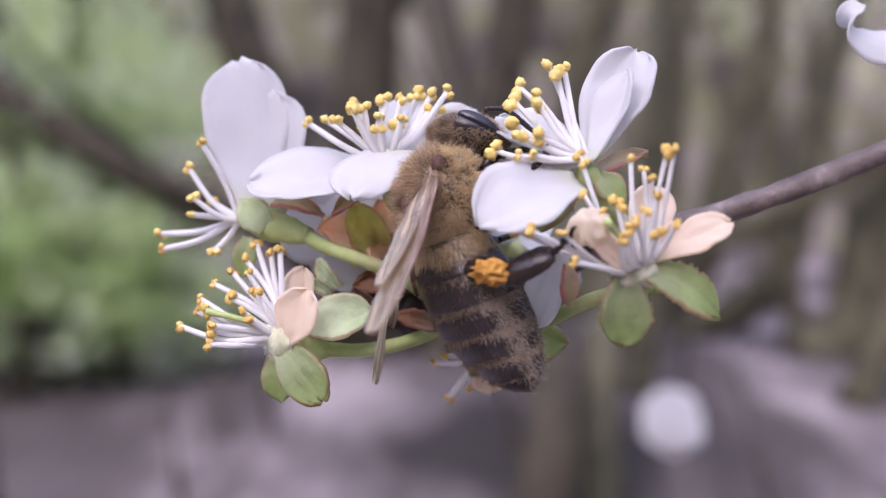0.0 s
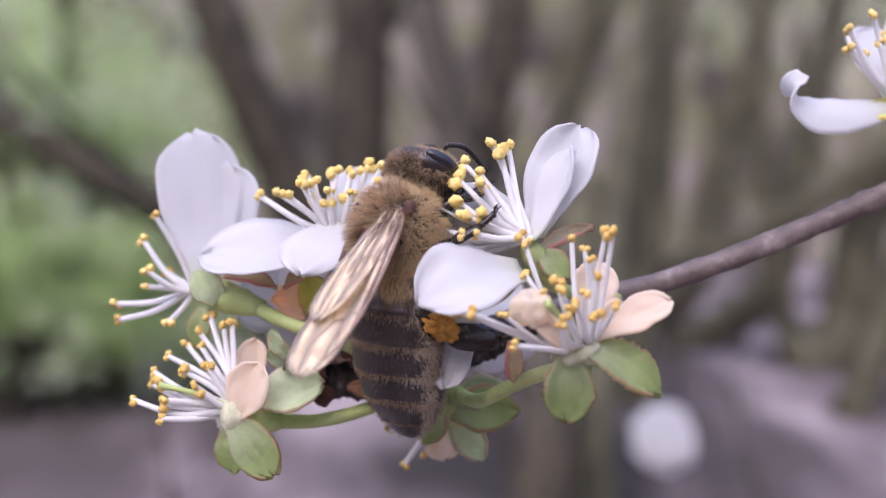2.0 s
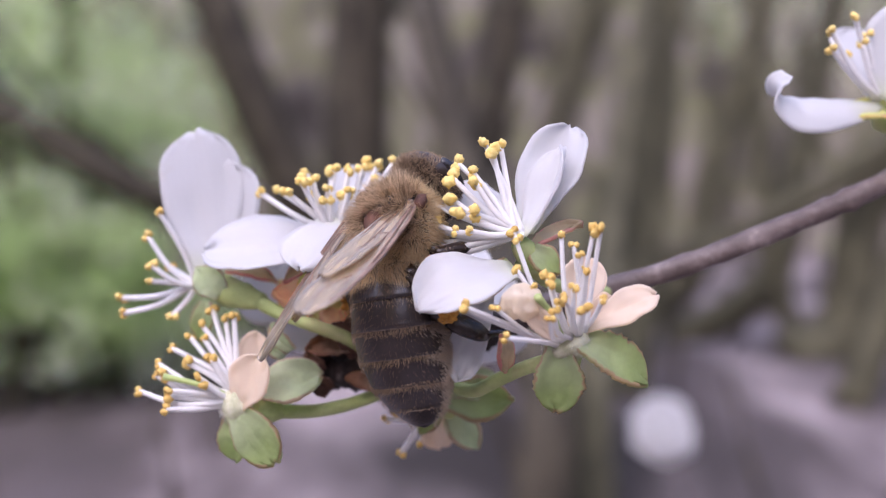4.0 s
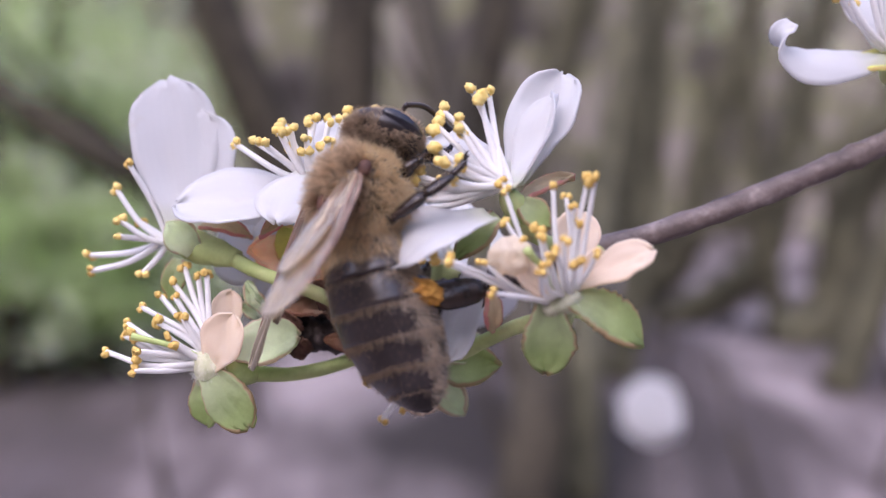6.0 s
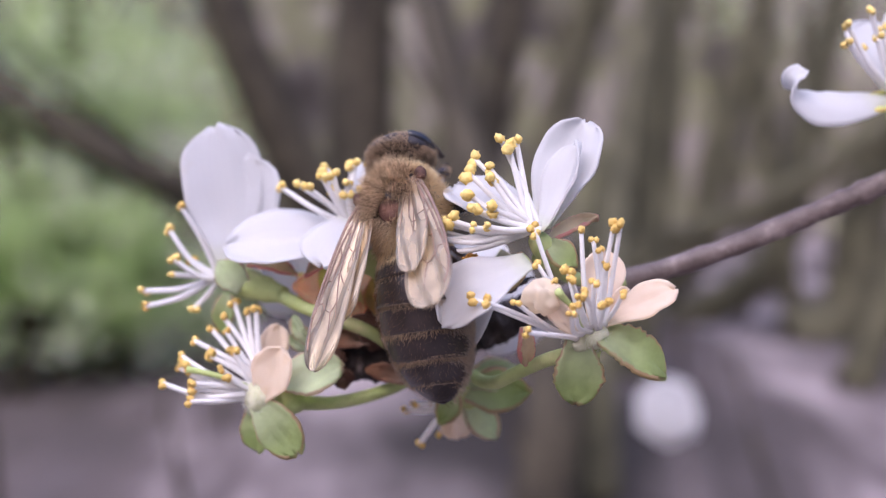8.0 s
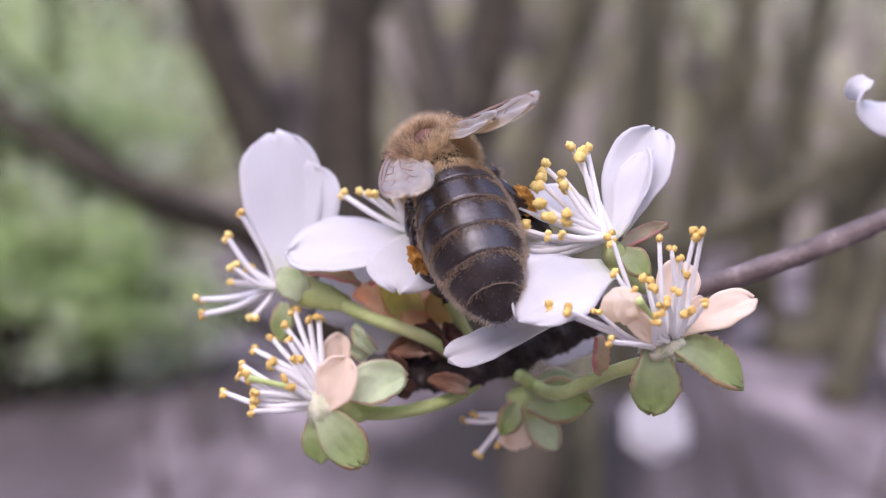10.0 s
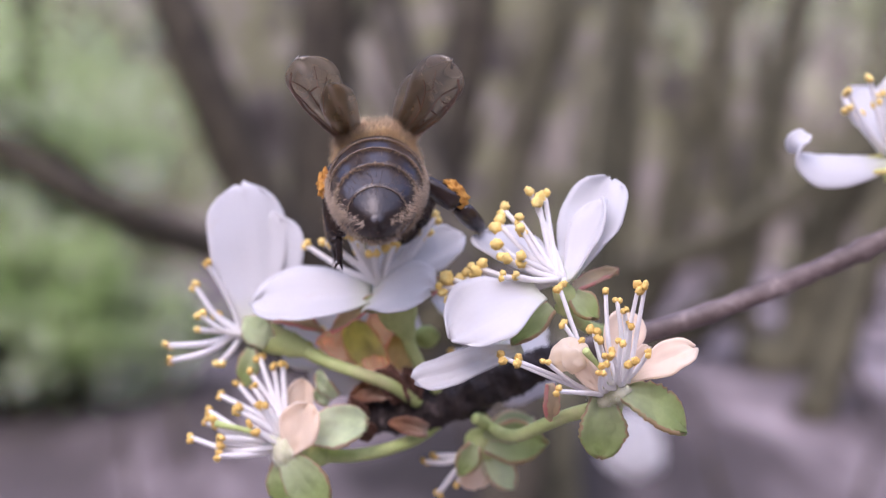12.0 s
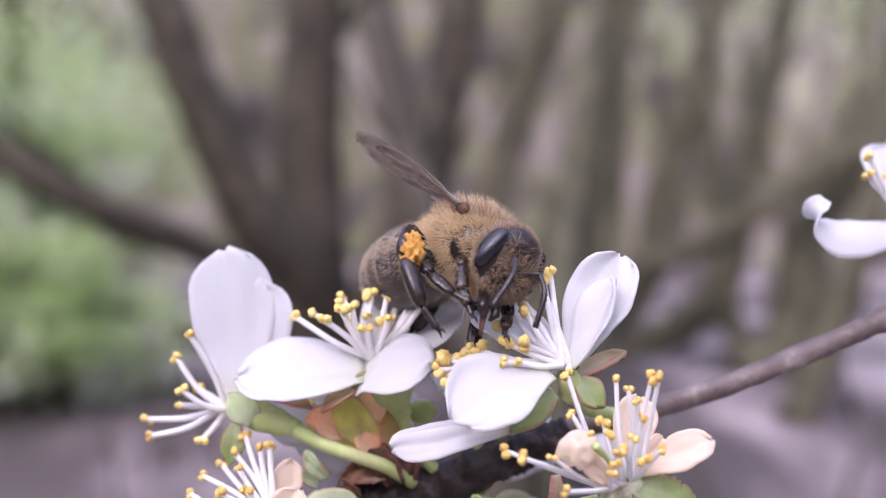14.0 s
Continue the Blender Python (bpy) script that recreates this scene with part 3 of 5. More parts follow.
def flowering_shrub():
    shrub = thing("plum_shrub", ROOT_AT, "plum shrub with grey-brown twig and white blossom", "shrub")
    m = Mesh()
    base = Vector(ROOT_AT)
    pts = bend([base, base + Vector((-15, 10, 300)), base + Vector((-45, -15, 640)), base + Vector((-60, -10, 1000))], 8)
    tube(m, pts, [16 - 0.35 * i for i in range(len(pts))], 12, 0.12, 5)
    part("stem", m, STEM, shrub)
    fork = pts[14]
    m = Mesh()
    line = bend([fork, (150, 190, 45), (75, 92, 26), (50, 72, 17.2), (35.7, 66, 10.68), (29, 64.6, 7.42), (23.3, 64.2, 5.05), (17, 64.1, 2.67), (11.7, 64.3, 1.2), (7.8, 65, 0.1)], 9)
    n = len(line)
    tube(m, line, [max(0.67, 4.5 * (1 - i / 26)) + (0.16 if i % 27 == 20 else 0) + 0.1 * noise.noise((i * 0.7, 0, 0)) for i in range(n)], 14, 0.14, 2)
    for p, r in (((21.6, 64.0, 4.4), 0.34), ((26.0, 63.9, 6.1), 0.3), ((14.5, 64.2, 2.0), 0.25)):
        blob(m, p, (r * 1.6, r, r * 0.8), None, 8, 6, 0.4, 2, r)
    part("twig", m, BARK, shrub)
    m = Mesh()
    line = bend([(8.4, 65, 0.3), (6.4, 65.0, -0.6), (4.3, 65, -1.5), (2.4, 65, -2.4), (0.6, 65, -3.0), (-1.6, 64.6, -3.2), (-3.6, 64.0, -3.4), (-5.4, 63.4, -3.3)], 14)
    n = len(line)
    tube(m, line, [0.8 + 0.42 * min(1, i / 18) - 0.5 * max(0, (i - 76) / (n - 76)) + 0.2 * noise.noise((i * 0.45, 3, 0)) + (0.12 if i % 9 == 4 else 0) for i in range(n)], 30, 0.5, 8)
    for k in range(16):
        p = line[20 + (k * 10) % 72]
        a = k * 2.4
        blob(m, p + Vector((0, math.cos(a) * 0.9, math.sin(a) * 0.9)), (0.5, 0.35, 0.4), None, 8, 6, 0.5, 2, k)
    part("spur", m, SPUR, shrub, "blackish cracked fruiting spur")

    # bud scales and young bracts round the spur
    for k, (b, t, nrm, w, stuff) in enumerate([
        ((-2.77, 63.2, -1.9), (-5.26, 62.6, -1.99), (0, -0.9, 0.4), 1.4, TAN),
        ((-2.01, 63.0, -2.41), (-2.85, 62.8, -0.21), (-0.3, -1, 0.2), 1.5, SCALE),
        ((-1.31, 63.2, -2.43), (-1.87, 63.0, -0.33), (0.3, -1, 0.1), 1.3, SCALE),
        ((-0.51, 63.0, -4.25), (-2.91, 62.5, -3.64), (0, -1, 0.3), 1.1, TAN),
        ((-4.33, 62.8, -3.25), (-5.19, 62.6, -2.06), (-0.3, -1, 0), 1.3, SCALE),
        ((-2.43, 62.7, -1.52), (-3.64, 62.6, -0.48), (-0.2, -1, 0.3), 1.2, SCALE),
        ((-3.81, 63.0, -4.47), (-4.78, 62.8, -3.59), (-0.2, -1, 0.1), 1.2, SCALE),
    ]):
        part("bud_scale", blade(b, t, nrm, w, 0.35, 0.12, 0.7, 0.4, ruffle=0.2, thick=0.14, seed=k, rows=16, cols=11, teeth=0.25, crumple=0.12, sharp=0.3), stuff, shrub)
    for k, (b, t, nrm, w, stuff) in enumerate([
        ((-4.96, 64.2, 0.36), (-7.26, 63.4, 1.36), (-0.1, -0.85, 0.5), 2.1, PEACH),
        ((-3.52, 63.9, -0.1), (-5.37, 63.3, 2.62), (-0.3, -0.9, 0.3), 2.2, BRACT),
        ((-3.08, 64.6, 0.15), (-3.89, 64.2, 3.02), (0.1, -1, 0.2), 1.7, PEACH),
        ((-1.95, 63.9, -0.43), (-2.38, 63.5, 1.88), (0.1, -0.95, 0.2), 1.9, OLIVE),
        ((-3.08, 64.0, -0.61), (-4.16, 63.6, 0.92), (-0.1, -0.95, 0.3), 1.9, PEACH),
        ((-2.34, 64.2, -0.8), (-3.1, 63.9, 0.99), (0.2, -0.95, 0.2), 1.5, PEACH),
        ((-6.11, 63.0, -2.04), (-7.25, 62.6, -0.44), (-0.4, -0.9, 0.2), 1.0, SEPAL_PALE),
        ((-6.6, 63.2, -2.45), (-7.62, 62.6, -1.66), (-0.2, -0.9, 0.4), 0.9, SEPAL_PALE),
        ((-4.02, 64.8, -0.37), (-5.87, 64.4, 0.68), (0, -0.9, 0.4), 1.8, BRACT),
    ]):
        part("bract", blade(b, t, nrm, w, 0.25, 0.14, 0.7, 0.5, ruffle=0.16, thick=0.16, seed=k + 20, rows=18, cols=13, teeth=0.1, crumple=0.06, sharp=0.3), stuff, shrub)
    m = Mesh()
    blob(m, (-0.49, 64.8, 1.48), (0.85, 0.75, 0.72), None, 16, 12, 0.1, 1.5, 3)
    part("closed_bud", m, PEDICEL, shrub, "yellow-green closed bud")

    made = {}
    # A: profile blossom with two tall petals, stamens spread sideways
    fl = flower(shrub, (-11.89, 65.2, 1.97), (-8.38, 63.4, 1.02), [(-6.76, 62.6, 0.22), (-4.84, 62.2, -0.45), (-2.78, 62.9, -1.33), (-1.18, 64.2, -2.51)], "white plum blossom with two tall petals, seen from its side", 1.05)
    for b, t, nrm, w, s in [((-11.0, 65.5, 2.6), (-10.5, 65.8, 9.5), (-0.2, -1, 0.2), 5.0, 2), ((-11.0, 64.9, 2.3), (-12.4, 65.5, 11.2), (0.1, -1, 0.25), 5.1, 1)]:
        part("petal", blade(b, t, nrm, w, 0.05, -0.04, 0.45, 0.66, ruffle=0.04, teeth=0.02, seed=s), PETAL, fl, origin=(-11.4, 65.6, 2.4))
    for k, p in enumerate([(-14.2, 64.4, 6.2), (-15.1, 65.1, 4.8), (-14.6, 64.0, 3.0), (-13.9, 66.0, 2.9), (-14.8, 64.5, 2.1), (-17.1, 66.7, 1.0), (-16.8, 66.0, 0.1), (-13.6, 65.0, 0.0), (-13.5, 66.0, 5.0)]):
        stamen(fl, (-12.1 + 0.1 * (k % 3), 65.5 - 0.1 * (k % 2), 1.5 + 0.1 * k), p, k % 3 != 0, 0.46, k)
    part("sepal", blade((-10.35, 63.6, 1.37), (-11.78, 63.2, 2.91), (-0.1, -1, 0.1), 1.9, 0.12, 0.1, 0.6, 0.5, thick=0.22, seed=4, sharp=0.8, teeth=0.05, crumple=0.02), SEPAL_PALE, fl)
    part("sepal", blade((-10.04, 64.2, 2.75), (-7.06, 63.2, 2.03), (0.1, -0.7, 0.7), 1.1, 0.2, 0.1, 0.7, 0.45, thick=0.2, seed=6, sharp=0.5, teeth=0.1), SEPAL_PINK, fl)
    part("sepal", blade((-11.7, 65.6, 0.8), (-12.0, 65.2, -1.5), (0, -1, 0), 1.4, 0.2, 0.1, 0.5, 0.45, thick=0.22, seed=5, sharp=0.8, teeth=0.07, crumple=0.02), SEPAL, fl)
    made["A"] = fl

    # B: the open blossom in the middle, under the bee later on
    fl = flower(shrub, (-2.89, 62.2, 4.51), (-1.78, 62.7, 1.95), [(-1.53, 62.9, 1.08), (-1.11, 63.4, 0.12), (-0.53, 64.3, -1.05), (0.7, 65.2, -2.4)], "open white plum blossom in the middle of the cluster", 1.45)
    for name, b, t, nrm, w, cup, arch, s in [
        ("left", (-3.9, 61.8, 4.3), (-11.2, 62.4, 3.75), (0.0, -0.55, 0.83), 5.6, 0.12, -0.03, 1), ("front", (-3.0, 61.3, 4.9), (-5.9, 58.4, 2.9), (-0.3, -0.75, 0.6), 4.6, 0.05, 0.07, 2),
        ("right", (-2.8, 62.2, 4.9), (1.7, 62.6, 7.8), (-0.45, -0.6, 0.7), 4.4, 0.2, -0.06, 3), ("back", (-3.2, 62.9, 4.9), (-0.8, 65.6, 8.6), (-0.2, -0.9, 0.4), 4.6, 0.2, -0.05, 4), ("under", (-4.0, 62.6, 4.2), (-7.4, 65.8, 3.0), (0, -0.4, 0.9), 4.2, 0.1, 0.05, 5)]:
        made["B_" + name] = part("petal", blade(b, t, nrm, w, cup, arch, 0.55, 0.6, ruffle=0.07, teeth=0.03, seed=s + 10), PETAL, fl, origin=(-3.4, 62.2, 4.4))
    for k, p in enumerate([(-7.9, 63.0, 7.3), (-6.9, 63.0, 7.5), (-6.1, 61.0, 7.2), (-5.2, 63.0, 8.4), (-3.7, 62.5, 8.5), (-2.6, 62.0, 8.5), (-1.6, 63.0, 9.0), (-0.9, 62.0, 8.8), (0.0, 61.5, 8.9), (-3.8, 61.0, 6.7), (-2.8, 61.5, 7.0), (-5.3, 62.0, 8.0), (-4.6, 61.6, 7.0), (-3.46, 62.5, 8.66), (-3.71, 60.8, 7.37), (-2.47, 60.6, 7.28), (-1.88, 62.5, 8.67), (-1.0, 62.0, 7.88), (-0.41, 62.8, 8.03), (-4.58, 61.0, 7.91), (-5.17, 60.5, 7.74)]):
        stamen(fl, (-3.4 + 0.22 * math.cos(k * 2.1), 62.0 + 0.22 * math.sin(k * 2.1), 4.8), p, True, 0.5, k + 30)
    for k, (b, t, nrm, w) in enumerate([((-1.53, 61.9, 4.01), (1.1, 61.4, 4.82), (-0.2, -0.7, 0.7), 1.5), ((-3.67, 61.9, 3.88), (-6.26, 61.2, 2.06), (0.2, -0.6, 0.8), 1.2), ((-3.02, 61.4, 3.65), (-4.56, 61.0, 3.48), (0.1, -0.8, 0.5), 1.3)]):
        part("sepal", blade(b, t, nrm, w, 0.25, 0.06, 0.6, 0.4, thick=0.2, seed=k + 7, sharp=0.5, teeth=0.1, crumple=0.03), (SEPAL_PINK, SEPAL_PINK, SEPAL)[k], fl)
    made["B"] = fl

    # C: spent blossom pointing sideways, low in the cluster
    fl = flower(shrub, (-8.7, 61, -5.0), (-6.9, 61.9, -5.5), [(-5, 62.4, -5.6), (-3.3, 62.9, -5.4), (-1.4, 63.6, -4.9), (0, 64.8, -4.2), (0.9, 65, -3.4)], "spent plum blossom with bristling white stamens", 1.2)
    for k, p in enumerate([(-9.84, 62.0, -0.11), (-9.22, 61.3, 0.01), (-11.35, 62.5, -0.46), (-10.99, 61.5, -1.24), (-12.12, 63.0, -1.27), (-10.28, 60.2, -2.31), (-13.19, 63.0, -1.9), (-11.94, 61.5, -2.64), (-13.73, 62.0, -2.73), (-11.05, 60.0, -3.29), (-13.33, 61.8, -3.38), (-10.57, 59.8, -3.76), (-12.68, 60.0, -4.07), (-12.76, 60.4, -4.43), (-14.67, 61.2, -4.22), (-12.85, 60.0, -5.1), (-10.8, 63.0, 0.35), (-13.97, 62.4, -3.44), (-10.56, 60.3, -2.2)]):
        g = (p[2] + 5.1) / 5.3
        stamen(fl, (-9.5 + 0.6 * g, 61.0 + 0.4 * math.cos(k * 2.0), -5.0 + 1.5 * g), p, False, (0.4, 0.5, 0.44)[k % 3], k + 60, 0.19)
    style(fl, (-9.2, 60.6, -4.5), (-13.2, 60.9, -3.35))
    for k, (b, t, nrm, w, claw, top) in enumerate([((-8.9, 60.4, -5.4), (-7.4, 59.7, -2.1), (-0.3, -1, 0.1), 2.6, 0.2, 0.62), ((-8.6, 62.0, -3.6), (-8.1, 62.4, -0.9), (0.2, -1, 0), 1.7, 0.3, 0.6), ((-9.2, 61.8, -6.0), (-9.3, 61.6, -4.2), (-0.3, -1, 0), 1.6, 0.4, 0.5)]):
        part("petal", blade(b, t, nrm, w, 0.12, 0.05, claw, top, ruffle=0.08, seed=k + 40, crumple=0.025), FADED, fl, "withered beige petal")
    for k, (b, t, nrm, w) in enumerate([((-8.9, 60.4, -5.3), (-6.6, 59.5, -8.1), (-0.1, -1, 0.15), 2.5), ((-7.9, 61.2, -4.2), (-4.1, 61, -3.3), (0, -1, 0.4), 2.6), ((-9.3, 61.4, -5.5), (-9.2, 61.9, -8.3), (-0.2, -1, 0), 1.9)]):
        part("sepal", blade(b, t, nrm, w, 0.12, 0.06, 0.5, 0.5, thick=0.24, seed=k + 50, sharp=0.05, teeth=0.07, crumple=0.03), (SEPAL, SEPAL_PALE, SEPAL)[k], fl)
    m = Mesh()
    blob(m, (-8.9, 61.0, -4.95), (1.0, 1.15, 1.15), None, 16, 10, 0.2, 2, 1)
    part("cup", m, CUP, fl, "pale downy cup")
    down = part("down", fur(Mesh(), on_ball((-8.9, 61.0, -4.95), (1.05, 1.2, 1.2)), 1500, 0.26, (0, 0, 0), 81, 0.35, 0.008), DOWN, fl, "short white down")
    tagged(down, kind="stuff")
    made["C"] = fl

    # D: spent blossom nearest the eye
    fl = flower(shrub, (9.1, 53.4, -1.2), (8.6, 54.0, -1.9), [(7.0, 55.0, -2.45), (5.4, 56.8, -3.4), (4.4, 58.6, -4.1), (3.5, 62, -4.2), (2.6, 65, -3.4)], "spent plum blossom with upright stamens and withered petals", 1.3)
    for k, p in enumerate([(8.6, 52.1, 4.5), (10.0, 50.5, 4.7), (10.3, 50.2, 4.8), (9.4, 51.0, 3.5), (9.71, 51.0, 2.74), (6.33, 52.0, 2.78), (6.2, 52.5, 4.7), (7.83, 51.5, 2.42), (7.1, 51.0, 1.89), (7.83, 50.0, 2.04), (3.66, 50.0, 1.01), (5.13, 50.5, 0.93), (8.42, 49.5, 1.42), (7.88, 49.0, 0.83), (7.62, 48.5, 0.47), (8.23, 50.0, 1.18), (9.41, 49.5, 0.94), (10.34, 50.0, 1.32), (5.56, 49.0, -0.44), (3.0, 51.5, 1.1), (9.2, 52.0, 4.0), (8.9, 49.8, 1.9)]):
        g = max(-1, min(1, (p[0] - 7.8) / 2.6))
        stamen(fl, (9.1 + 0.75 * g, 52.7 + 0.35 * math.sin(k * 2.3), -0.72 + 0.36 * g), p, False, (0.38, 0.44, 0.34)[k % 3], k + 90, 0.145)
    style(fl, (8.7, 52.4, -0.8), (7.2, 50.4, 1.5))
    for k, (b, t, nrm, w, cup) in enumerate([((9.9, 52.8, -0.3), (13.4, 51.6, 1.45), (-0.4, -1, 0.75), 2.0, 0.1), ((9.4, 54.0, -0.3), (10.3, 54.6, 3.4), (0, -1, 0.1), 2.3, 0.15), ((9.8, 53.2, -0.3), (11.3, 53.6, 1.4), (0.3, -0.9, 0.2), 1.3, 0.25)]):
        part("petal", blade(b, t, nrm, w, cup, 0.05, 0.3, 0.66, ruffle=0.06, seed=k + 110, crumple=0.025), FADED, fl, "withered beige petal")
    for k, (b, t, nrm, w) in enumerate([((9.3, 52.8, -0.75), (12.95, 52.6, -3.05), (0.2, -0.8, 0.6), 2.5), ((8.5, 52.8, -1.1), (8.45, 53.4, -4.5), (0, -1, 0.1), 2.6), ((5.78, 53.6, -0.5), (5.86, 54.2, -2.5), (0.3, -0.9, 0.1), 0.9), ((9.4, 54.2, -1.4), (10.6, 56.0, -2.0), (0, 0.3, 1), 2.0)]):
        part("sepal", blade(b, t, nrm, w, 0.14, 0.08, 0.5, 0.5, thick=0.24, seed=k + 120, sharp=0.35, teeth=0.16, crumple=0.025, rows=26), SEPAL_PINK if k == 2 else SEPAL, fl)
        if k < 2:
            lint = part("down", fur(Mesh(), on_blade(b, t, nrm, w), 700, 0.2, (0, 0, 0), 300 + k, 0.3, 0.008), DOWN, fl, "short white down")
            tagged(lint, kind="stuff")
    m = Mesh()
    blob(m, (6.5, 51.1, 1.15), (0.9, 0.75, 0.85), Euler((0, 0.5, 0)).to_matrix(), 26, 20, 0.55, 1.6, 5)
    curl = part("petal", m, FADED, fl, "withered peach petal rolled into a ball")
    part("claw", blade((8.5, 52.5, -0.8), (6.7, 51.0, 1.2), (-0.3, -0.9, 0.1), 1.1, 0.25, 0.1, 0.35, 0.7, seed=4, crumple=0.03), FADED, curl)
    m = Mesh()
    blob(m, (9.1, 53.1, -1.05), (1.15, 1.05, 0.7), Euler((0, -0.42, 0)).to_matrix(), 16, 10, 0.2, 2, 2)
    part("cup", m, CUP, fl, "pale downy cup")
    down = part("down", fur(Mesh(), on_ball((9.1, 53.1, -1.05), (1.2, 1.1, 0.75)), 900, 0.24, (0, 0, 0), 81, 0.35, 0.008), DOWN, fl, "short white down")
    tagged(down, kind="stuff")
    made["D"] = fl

    # E: the open blossom that the bee works first
    hub = (6.6, 55.3, 4.6)
    fl = flower(shrub, hub, (7.3, 56.4, 3.2), [(8.4, 58.2, 2.3), (9.9, 60.6, 1.8), (11.6, 63, 1.5), (13.0, 64.2, 1.6)], "open white plum blossom with yellow anthers", 0.75)
    for name, b, t, nrm, w, cup, arch, s in [
        ("high", (6.9, 55.5, 4.9), (9.6, 57.3, 10.7), (-0.45, -0.8, 0.2), 3.8, 0.2, -0.06, 1), ("inner", (6.8, 54.9, 4.7), (8.9, 55.9, 9.5), (-0.8, -0.5, 0.3), 2.7, 0.25, -0.08, 2),
        ("back", (6.2, 56.0, 4.9), (2.4, 59.0, 7.4), (0.2, -0.6, 0.8), 4.2, 0.2, -0.05, 3), ("low", (6.2, 54.6, 4.1), (1.4, 53.0, 1.6), (-0.25, -0.8, 0.55), 4.5, 0.12, 0.1, 4), ("hang", (5.2, 56.2, 1.6), (-0.4, 57.8, -1.8), (-0.3, -0.8, 0.5), 2.2, 0.15, 0.1, 5)]:
        made["E_" + name] = part("petal", blade(b, t, nrm, w, cup, arch, 0.32, 0.62, ruffle=0.075, teeth=0.03, seed=s + 130, curl=0.25 if name == "hang" else 0), PETAL, fl, origin=hub)
    for k, p in enumerate([(4.87, 56.0, 9.67), (5.28, 55.6, 9.16), (5.76, 56.5, 9.56), (3.47, 56.5, 8.66), (3.16, 56.0, 7.83), (4.25, 55.5, 8.06), (4.34, 54.8, 7.44), (3.09, 55.5, 6.68), (3.35, 54.5, 5.88), (4.32, 54.3, 5.85), (2.19, 56.0, 5.34), (1.79, 57.0, 5.22), (1.38, 57.5, 4.85), (0.48, 57.5, 4.7), (0.14, 57.3, 4.12), (0.78, 57.0, 3.53), (3.24, 54.0, 4.93), (3.98, 54.0, 4.95), (6.42, 53.5, 4.48)]):
        stamen(fl, (6.5 + 0.3 * math.cos(k * 2.1), 55.1 + 0.3 * math.sin(k * 2.1), 4.85), p, True, 0.4 if k > 15 else (0.58, 0.64, 0.54)[k % 3], k + 140, 0.175)
    for k, (b, t, nrm, w) in enumerate([((7.4, 56.0, 4.2), (10.2, 57.5, 5.4), (-0.2, -0.6, 0.7), 1.1), ((7.3, 55.6, 4.0), (8.7, 55.4, 2.7), (0.2, -1, 0.2), 1.5), ((6.2, 55.8, 3.3), (4.1, 56.0, 1.2), (-0.2, -0.9, 0.3), 1.5)]):
        part("sepal", blade(b, t, nrm, w, 0.2, 0.06, 0.55, 0.4, thick=0.22, seed=k + 160, sharp=0.8, teeth=0.07, crumple=0.02), SEPAL if k else SEPAL_PINK, fl)
    made["E"] = fl

    # F: blossom further along the twig
    fl = flower(shrub, (29.6, 64, 12.7), (31.2, 64.7, 11.4), [(32.2, 64.9, 10.4), (33.0, 65.2, 9.6)], "white plum blossom with one curled petal further along the twig", 1.4)
    for k, (b, t, nrm, w, cup, curl) in enumerate([((29.4, 63.2, 12.8), (32.4, 62.2, 18.0), (-0.3, -0.9, 0.35), 6.0, 0.08, 0), ((29.8, 65.0, 12.9), (30.0, 68.0, 18.0), (0, -0.9, 0.3), 5.2, 0.15, 0), ((30.4, 64.6, 12.9), (36.2, 66.5, 15.0), (-0.3, -0.4, 0.9), 4.6, 0.15, 0)]):
        part("petal", blade(b, t, nrm, w, cup, 0.02, 0.25, 0.86 if curl else 0.6, curl=curl, seed=k + 170), PETAL, fl)
    part("petal", hooked([(29.4, 63.8, 12.7), (27.6, 63.1, 12.3), (25.6, 62.5, 12.1), (24.0, 62.2, 12.1), (22.9, 62.0, 12.7), (22.7, 61.9, 13.5), (23.2, 61.8, 14.1)], [0.9, 2.0, 2.9, 3.1, 2.7, 1.9, 0.9], (0.1, -0.62, -0.75)), PETAL, fl, "white petal with its tip hooked upwards")
    for k, p in enumerate([(25.8, 61.7, 16.6), (27.3, 62.0, 17.5), (25.9, 62.0, 15.6), (27.9, 62.4, 16.0), (33.2, 64.4, 18.6), (28.4, 63.0, 16.6), (27.2, 63.2, 15.4)]):
        stamen(fl, (29.2 + 0.2 * math.cos(k * 2), 63.6, 12.9), p, True, 0.5, k + 180)
    for k, (b, t, nrm) in enumerate([((30.4, 63.8, 12.0), (27.0, 63.4, 11.9), (0.1, -0.7, 0.7)), ((31.0, 63.8, 11.9), (34.4, 63.6, 13.4), (-0.2, -0.8, 0.6)), ((30.8, 63.4, 11.8), (31.0, 61.8, 11.0), (0, -0.5, 0.8))]):
        part("sepal", blade(b, t, nrm, 2.0, 0.2, 0.06, 0.55, 0.4, thick=0.22, seed=k + 190, sharp=0.8, teeth=0.07, crumple=0.02), BRACT, fl)
    for p, r in (((33.3, 64.2, 10.2), (1.5, 1.2, 1.25)), ((36.2, 65.4, 12.2), (1.7, 1.2, 1.3))):
        m = Mesh()
        blob(m, p, r, None, 14, 10, 0.12, 1.4, p[0])
        b = part("bud", m, BUD if p[0] < 35 else SCALE, shrub, "plump bud on the twig")
    part("bud_scale", blade((32.9, 63.6, 10.0), (31.9, 63.2, 8.9), (-0.4, -1, 0), 1.0, 0.3, 0.1, 0.6, 0.4, thick=0.2, seed=3, rows=8, cols=7), BUD, shrub)

